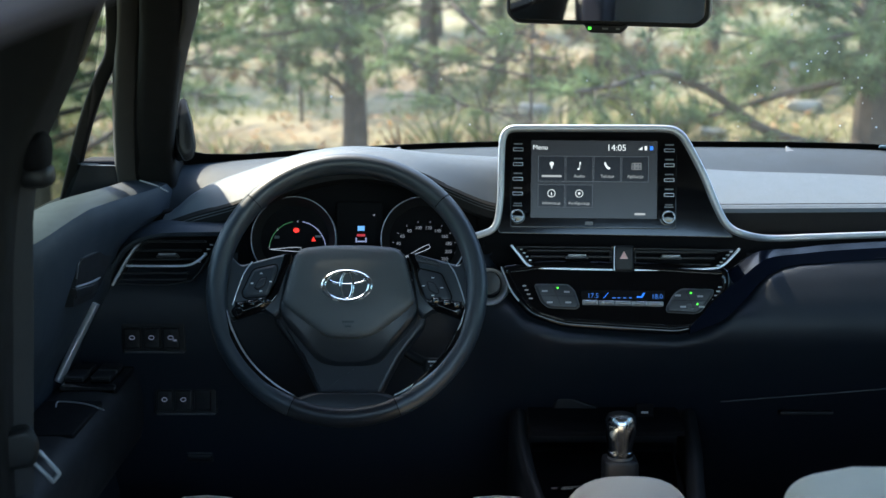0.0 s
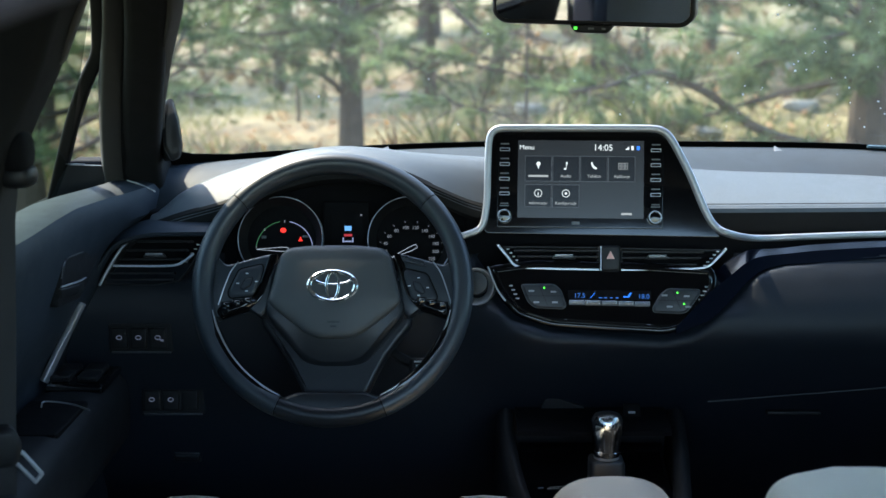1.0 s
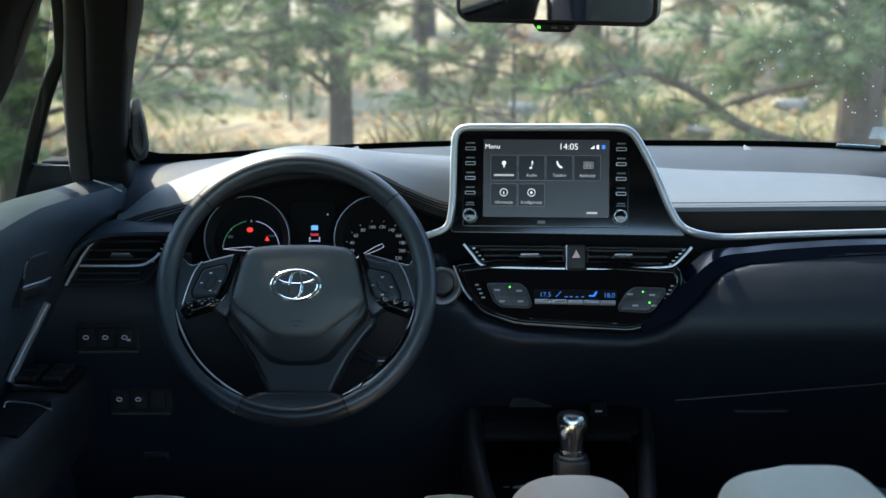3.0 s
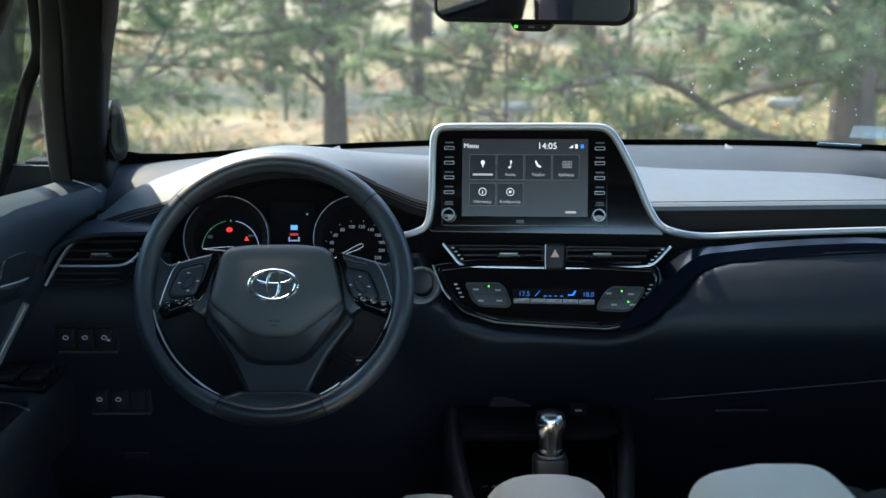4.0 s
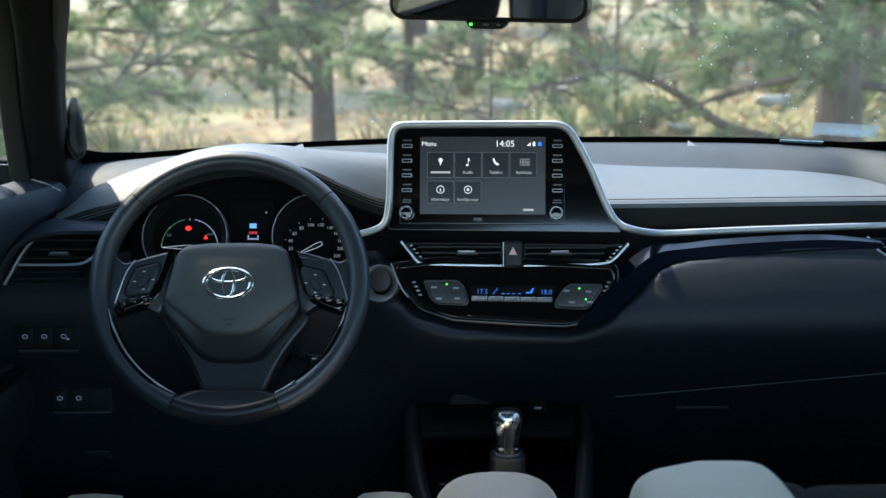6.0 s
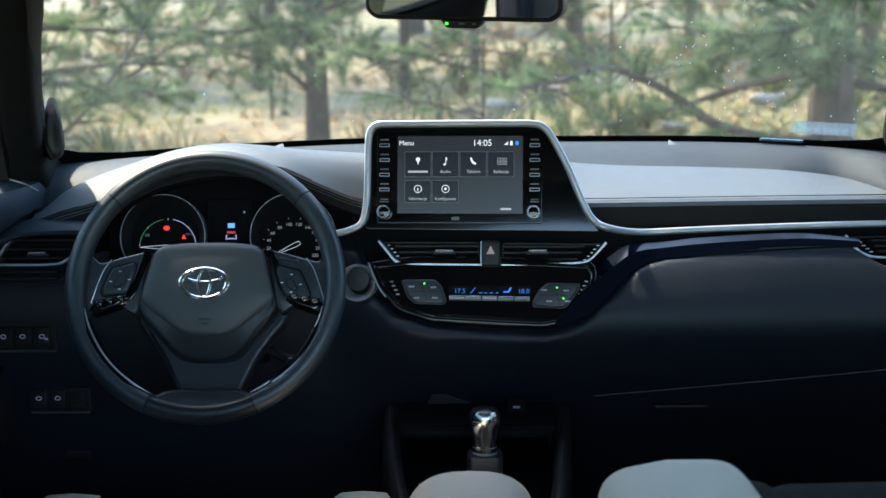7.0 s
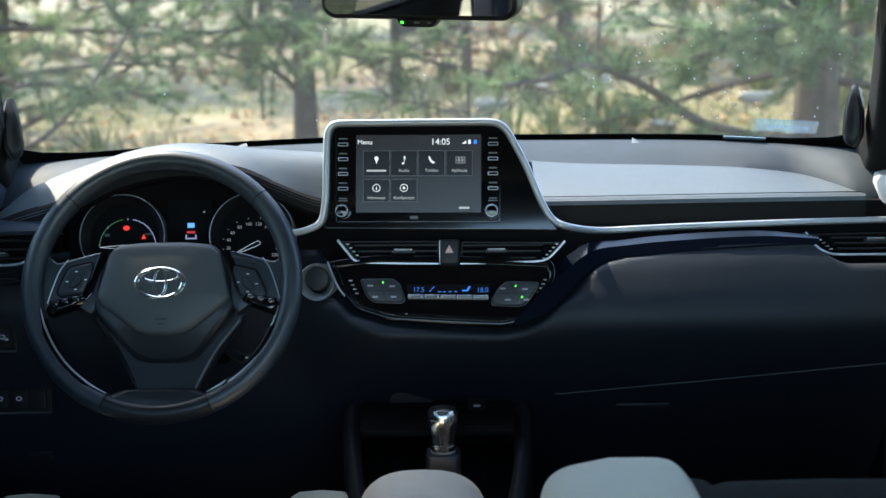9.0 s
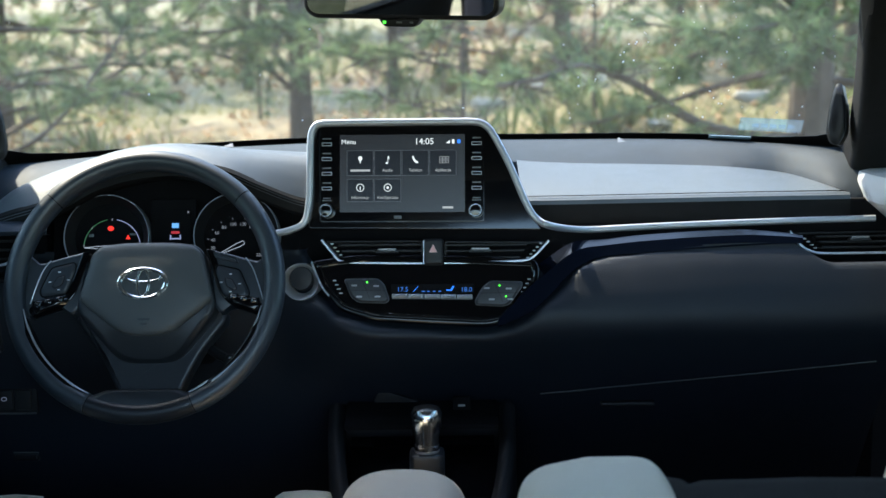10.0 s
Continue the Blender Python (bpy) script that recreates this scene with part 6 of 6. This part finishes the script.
def seat(x, label, yfront, back):
    t = thing("car_seat", (x, 1.4, 0.32), label, "car seat", "front seats")
    part("base", box(x - 0.22, 1.0, 0.32, x + 0.22, yfront - 0.06, 0.50, 0.02), M_BLACK, t)
    part("cushion", pillow(x - 0.17, x + 0.17, 1.05, yfront, 0.48, 0.655, 5), M_SEATD, t, "dark cloth seat cushion")
    for s in (-1, 1):
        # Passenger's bolsters, unseen, are dark only to cut sun bounced onto the dash.
        part("bolster", pillow(x + s * 0.20 - 0.055, x + s * 0.20 + 0.055, 1.1, yfront + 0.005, 0.48, 0.684 if yfront < 1.8 else 0.674, 5), M_SEAT if not back else M_SEATD, t, "seat cushion bolster")
    if back:
        # reclined backrest, seen from behind over its upper edge
        part("backrest", pillow(x - 0.16, x + 0.16, 0.62, 1.28, 0.66, 0.878, 6), M_SEATD, t, "dark cloth backrest centre")
        for s in (-1, 1):
            cx_, hx, ix = (x - 0.199, 0.077, x - 0.122) if s < 0 else (x + 0.172, 0.079, x + 0.110)
            wg = pillow(cx_ - hx, cx_ + hx, 0.66, 1.34, 0.60, 0.878, 8.0, 60, 32)
            for p in wg.v:
                if p.z > 0.75:
                    p.z -= 0.022 * max(0.0, s * (p.x - cx_) / hx) ** 1.6
            wing = part("back_bolster", wg, M_SEAT, t, "light grey leather backrest wing")
            part("inner_side", pillow(ix - 0.024, ix + 0.024, 0.64, 1.33, 0.66, 0.874, 4, 28, 18), M_SEATD, t, "dark cloth inner side of the wing")
            part("seam", sweep([(cx_ + u, 1.10, 0.8782 - 0.022 * max(0.0, s * u / hx) ** 1.6) for u in [-0.056 + 0.112 * i / 14 for i in range(15)]], circle(0.0011, 6)), M_ARM, wing)
    return t


seat(-0.125, "driver's seat with light grey leather bolsters, folded low", 1.83, False)
seat(0.61, "reclined passenger seat with light grey leather wings and dark centre", 1.72, True)

# ---------------------------------------------------------------- mirror
MR = frm(0.2165, 1.836, 1.3275, -5.0, -16.0) @ pose(0, 0, 0, 0, 0, -1.4)
mir = thing("rear_view_mirror", (0.229, 1.85, 1.40), "black frameless-edge rear-view mirror with a green indicator", "mirror")
mo = roundpoly([(-0.136, 0.030), (-0.136, -0.018), (-0.122, -0.030), (0.122, -0.030), (0.136, -0.018), (0.136, 0.030), (0.122, 0.040), (-0.122, 0.040)], 0.012, 4)
part("housing", plate(mo, -0.030, 0.004, 0.005, steps=3).at(MR), M_BLACK, mir)
part("mirror_glass", plate(inset2(mo, 0.0065), -0.002, 0.0043, 0.00005).at(MR), M_MIRROR, mir, "reflecting glass")
chin = part("button_bar", plate(roundpoly([(-0.032, -0.026), (-0.022, -0.0400), (0.022, -0.0400), (0.032, -0.026)], 0.005), -0.015, 0.004, 0.003).at(MR), M_BLACK, mir)
part("indicator", plate(rect(-0.0228, -0.0352, -0.0186, -0.0318), 0.003, 0.0046, 0.0002).at(MR), M_GREEN, chin, "green indicator")
bar(0.0, -0.0335, 0.008, 0.0025, M_PRINTD, chin, MR, 0.0040)
bar(0.017, -0.0335, 0.005, 0.0025, M_PRINTD, chin, MR, 0.0040)
part("stem", sweep([(0.229, 1.86, 1.345), (0.229, 1.89, 1.365), (0.229, 1.93, 1.37)], circle(0.012, 10)), M_BLACK, mir)

# ---------------------------------------------------------------- tweeters on the pillars


def tweeter(x, y, z, s):
    t = thing("tweeter", (x, y, z), "slim black tweeter speaker on the windscreen pillar", "speaker", "pillar tweeters")
    F = frm(x, y, z, 8, s * 22)
    lp = roundpoly([(-0.004, -0.046), (0.009, -0.042), (0.014, -0.026), (0.011, 0.012), (0.004, 0.043), (-0.004, 0.044), (-0.012, 0.010), (-0.013, -0.026)], 0.006)
    if s < 0:
        lp = [Vector((-p.x, p.y)) for p in reversed(lp)]
    part("case", dome(lp, -0.045, 0.001, 0.005, 0.3).at(F), M_BLACK, t)
    part("grille", dome([Vector((p.x * 0.55 + 0.002, p.y * 0.70 - 0.008)) for p in lp] if s > 0 else [Vector((p.x * 0.55 - 0.002, p.y * 0.70 - 0.008)) for p in lp], -0.001, 0.004, 0.002, 0.4).at(F), M_BLACK, t, "dark mesh grille")
    part("edge", sweep([F @ Vector((p.x, p.y, 0.004)) for p in lp], circle(0.0006, 6), up=(0, -1, 0), closed=True), M_BLACK, t)
    return t


tweeter(-0.373, 1.968, 1.148, 1)
tweeter(0.841, 1.968, 1.153, -1)

# ---------------------------------------------------------------- driver's door fittings


def door_window(sx, t):
    """Window frame, division bar, quarter glass and main glass of a front door."""
    o = lambda x: XC + sx * x
    sec = roundpoly(rect(-0.010, -0.012, 0.010, 0.012), 0.004)
    fp = spline([(o(0.706), 2.02, 1.04), (o(0.704), 1.985, 1.10), (o(0.675), 1.87, 1.20), (o(0.641), 1.76, 1.31), (o(0.613), 1.66, 1.38)], 6)
    part("window_frame", sweep(fp, roundpoly(rect(-0.014, -0.013, 0.014, 0.013), 0.005), up=(sx * -0.3, -0.6, -0.7)), M_POST, t, "dark front window frame")
    part("seal", sweep([p + Vector((-sx * 0.024, 0.004, 0)) for p in fp], roundpoly(rect(-0.011, -0.010, 0.011, 0.010), 0.004)), M_RUBBER, t, "black rubber seal")
    bp_ = spline([(o(0.800), 2.02, 1.040), (o(0.766), 1.97, 1.119), (o(0.736), 1.92, 1.176), (o(0.702), 1.86, 1.226), (o(0.675), 1.82, 1.262), (o(0.662), 1.78, 1.292), (o(0.652), 1.74, 1.330), (o(0.645), 1.70, 1.38)], 6)
    part("division_bar", sweep(bp_, roundpoly(rect(-0.009, -0.009, 0.009, 0.009), 0.004), up=(sx * 0.3, -0.6, -0.7)), M_RUBBER, t, "black window division bar")
    part("bar_edge", sweep([p + Vector((sx * 0.010, -0.002, 0)) for p in bp_], circle(0.0014, 6)), M_DKMETAL, t)
    part("sail_panel", grid([[(o(0.695), 2.005, 1.040), (o(0.74), 1.99, 1.035), (o(0.800), 1.98, 1.035)], [(o(0.700), 2.000, 1.070), (o(0.74), 1.985, 1.072), (o(0.780), 1.975, 1.075)], [(o(0.712), 1.995, 1.092), (o(0.74), 1.983, 1.094), (o(0.765), 1.972, 1.096)]], (0, 0.012, 0.0)), M_BLACK, t, "dark corner panel behind the door mirror")
    part("sill_line", sweep([(o(0.742), 1.980, 1.096), (o(0.768), 1.970, 1.098)], circle(0.0012, 6)), M_DKMETAL, t)
    g = part("pane", grid([[(o(0.815), 0.9, 1.05), (o(0.80), 1.5, 1.05), (o(0.785), 2.02, 1.05)], [(o(0.68), 0.95, 1.38), (o(0.67), 1.4, 1.38), (o(0.665), 1.75, 1.33)]]), M_GLASS, t, "green-tinted side window glass")


door_window(-1, door_w)
door_window(1, door_e)

# inner door pull and release of the driver's door
DF = pose(-0.466, 0, 0, 90, 0, 90)          # u along y, v up, w into the cabin
part("release_recess", plate(roundpoly([(1.670, 0.950), (1.775, 0.940), (1.835, 0.958), (1.905, 0.988), (1.722, 1.004)], 0.008), -0.012, 0.002, 0.001).at(DF), M_BLACK, door_w, "black door release recess")
part("release_lever", sweep(spline([(-0.466, 1.684, 0.965), (-0.461, 1.745, 0.959), (-0.468, 1.80, 0.954)], 5), roundpoly(rect(-0.004, -0.007, 0.004, 0.007), 0.003)), M_BLACK, door_w, "black release lever")
part("lever_edge", sweep(spline([(-0.464, 1.691, 0.973), (-0.459, 1.75, 0.968), (-0.465, 1.813, 0.961)], 5), circle(0.0013, 6)), M_SILVER, door_w)
part("recess_edge", sweep(spline([(-0.466, 1.700, 0.982), (-0.466, 1.722, 1.001), (-0.465, 1.81, 0.998), (-0.464, 1.90, 0.989)], 5), circle(0.0010, 6)), M_DKMETAL, door_w)
part("silver_inlay", sweep(spline([(-0.478, 1.837, 0.920), (-0.494, 1.832, 0.888), (-0.508, 1.824, 0.860), (-0.526, 1.802, 0.818)], 6), roundpoly(rect(-0.006, -0.004, 0.006, 0.004), 0.002), up=(1, 0, 0.5)), M_SILVER, door_w, "satin silver inlay")
part("armrest", box(-0.54, 1.30, 0.70, -0.430, 1.885, 0.812, 0.03), M_LOWD, door_w, "dark padded door armrest")
sw_ = part("window_switches", box(-0.518, 1.775, 0.808, -0.440, 1.885, 0.818, 0.004), M_PIANO, door_w, "glossy black window switch plate")
for k_ in range(2):
    for j_ in range(2):
        part("key", box(-0.518 + 0.037 * j_, 1.80 + 0.04 * k_, 0.818, -0.490 + 0.037 * j_, 1.83 + 0.04 * k_, 0.826, 0.003), M_BLACK, sw_)
part("pocket", box(-0.522, 1.58, 0.806, -0.446, 1.722, 0.8145, 0.003), M_DEEP, door_w, "dark grip pocket")
part("pocket_edge", sweep(spline([(-0.498, 1.692, 0.8155), (-0.500, 1.716, 0.8155), (-0.465, 1.706, 0.8155), (-0.434, 1.683, 0.8140)], 6), circle(0.0011, 6)), M_SILVER, door_w)

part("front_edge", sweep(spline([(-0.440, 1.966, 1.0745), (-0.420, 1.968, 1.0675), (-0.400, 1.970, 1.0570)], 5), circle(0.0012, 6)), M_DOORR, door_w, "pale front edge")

# ---------------------------------------------------------------- middle pillar, belt and hatch frame
struct("trim_middle_pillar", sweep(spline([(-0.30, 1.42, 1.42), (-0.395, 1.44, 1.36), (-0.435, 1.44, 1.27), (-0.475, 1.43, 1.18), (-0.492, 1.42, 1.08), (-0.498, 1.40, 0.9), (-0.498, 1.40, 0.5)], 6),
       roundpoly(rect(-0.045, -0.055, 0.045, 0.055), 0.02), up=(0, 1, 0)), M_PILLAR, "dark trim of the pillar behind the driver's door", "pillar")
struct("trim_pillar_cover", plate(roundpoly([(-0.352, 1.345), (-0.386, 1.263), (-0.403, 1.256), (-0.414, 1.216), (-0.432, 1.190), (-0.425, 1.262), (-0.402, 1.345)], 0.006), 0.0, 0.012, 0.003).at(pose(0, 1.475, 0, 90, 0, 0)), M_POST, "grey-brown upper cover of the middle pillar", "trim")
belt = thing("seat_belt", (-0.45, 1.40, 0.85), "black seat belt hanging beside the door with a metal tongue", "seat belt")
part("webbing", sweep([(-0.435, 1.41, 1.19), (-0.446, 1.405, 1.10), (-0.450, 1.40, 0.98), (-0.452, 1.385, 0.86), (-0.455, 1.37, 0.66)], roundpoly(rect(-0.0008, -0.023, 0.0008, 0.023), 0.0005), up=(0.55, 0.85, 0)), M_WEB, belt, "black woven webbing")
part("guide", pillow(-0.448, -0.410, 1.405, 1.45, 1.134, 1.160, 3), M_BLACK, belt, "black belt guide loop")
part("guide_slot", pillow(-0.442, -0.412, 1.40, 1.45, 1.150, 1.194, 3), M_DEEP, belt)
BT = frm(-0.452, 1.375, 0.862, 0, 25)
part("tongue_grip", dome(roundpoly([(-0.022, 0.020), (0.018, 0.026), (0.028, 0.006), (0.022, -0.018), (-0.012, -0.020), (-0.026, -0.004)], 0.008), -0.010, 0.004, 0.005, 0.3).at(BT), M_BLACK, belt, "black plastic tongue grip")
part("tongue", ring(roundpoly([(0.012, -0.009), (0.0276, -0.002), (0.049, -0.032), (0.0390, -0.043)], 0.003), 0.0042, -0.001, 0.0020).at(BT), M_SILVER, belt, "polished metal tongue")
HZ = [(-0.66, 0.93), (-0.64, 1.15), (-0.575, 1.262), (-0.46, 1.323), (-0.32, 1.372), (-0.16, 1.402), (0.0, 1.408)]
hatch = spline([(XC + u, 0.56, z) for u, z in HZ] + [(XC - u, 0.56, z) for u, z in reversed(HZ[:-1])], 6)
struct("trim_hatch_frame", sweep(hatch, roundpoly(rect(-0.03, -0.045, 0.03, 0.03), 0.014), up=(0, 1, 0)), M_HATCH, "grey trim of the tailgate frame", "trim")

# ---------------------------------------------------------------- windscreen sticker, specks and painted sun spot
stk = thing("windscreen_sticker", (0.87, 2.14, 1.115), "blue permit sticker inside the lower corner of the windscreen", "sticker")


def on_screen(x, h, off=0.006):
    return screen_point(x, h) + Vector((0, -off * 0.5, -off))


part("film", grid([[on_screen(0.738 + 0.086 * i / 6, h) for i in range(7)] for h in (0.036, 0.056, 0.078)], (0, 0.0008, 0.0008)), M_STICK, stk).visible_shadow = False
for k_ in range(5):
    x0 = 0.756 + 0.0120 * k_
    part("print_bar", grid([[on_screen(x0, h, 0.0075), on_screen(x0 + 0.009, h, 0.0075)] for h in (0.051, 0.063)], (0, 0.0004, 0.0004)), M_STICK, stk).visible_shadow = False
strip = tagged(part("parking_card", grid([[on_screen(0.697 + 0.060 * i / 6, h, 0.010) for i in range(7)] for h in (0.012, 0.021)], (0, 0.001, 0.001)), M_CARD, None), "blue-edged card lying along the foot of the windscreen", "card")
M_SPECK = mat("white_dust_speck", (0.85, 0.86, 0.87), 0.4, var=0.05)
rs = random.Random(12)
g = Geo()
for _ in range(84):
    x = XC + (rs.uniform(0.22, 0.62) if rs.random() < 0.8 else rs.uniform(-0.6, 0.5))
    h = rs.uniform(0.06, 0.5)
    c = on_screen(x, h, 0.002)
    r_ = rs.uniform(0.0006, 0.0021)
    vs = [c + Vector((r_ * math.cos(a) * rs.uniform(0.6, 1.3), -0.0002, r_ * math.sin(a) * rs.uniform(0.5, 1.2))) for a in (0, 1.05, 2.1, 3.14, 4.2, 5.2)]
    vs.append(c + Vector((0, -0.0008, 0)))
    g.add(vs, [(i, (i + 1) % 6, 6) for i in range(6)] + [(5, 4, 3, 2, 1, 0)])
tagged(part("dust_specks", g, M_SPECK, None), "white dust specks stuck to the windscreen", "specks", kind="stuff")
# Pale triangle laid on the dash top in place of a sunlit spot.
part("sun_spot_plate", plate([(-0.007, -0.006), (0.011, -0.006), (-0.004, 0.010)], -0.004, 0.002, 0.0004).at(frm(0.559, 2.195, 1.094, 55, 0)), M_PRINTD, dash, "small pale plate set as a sun spot on the dash top")
part("notch_tab", plate([(-0.010, -0.006), (0.012, -0.006), (0.008, 0.005)], -0.002, 0.002, 0.0004).at(frm(-0.078, 2.20, 1.096, 60, 0)), M_DKMETAL, dash)
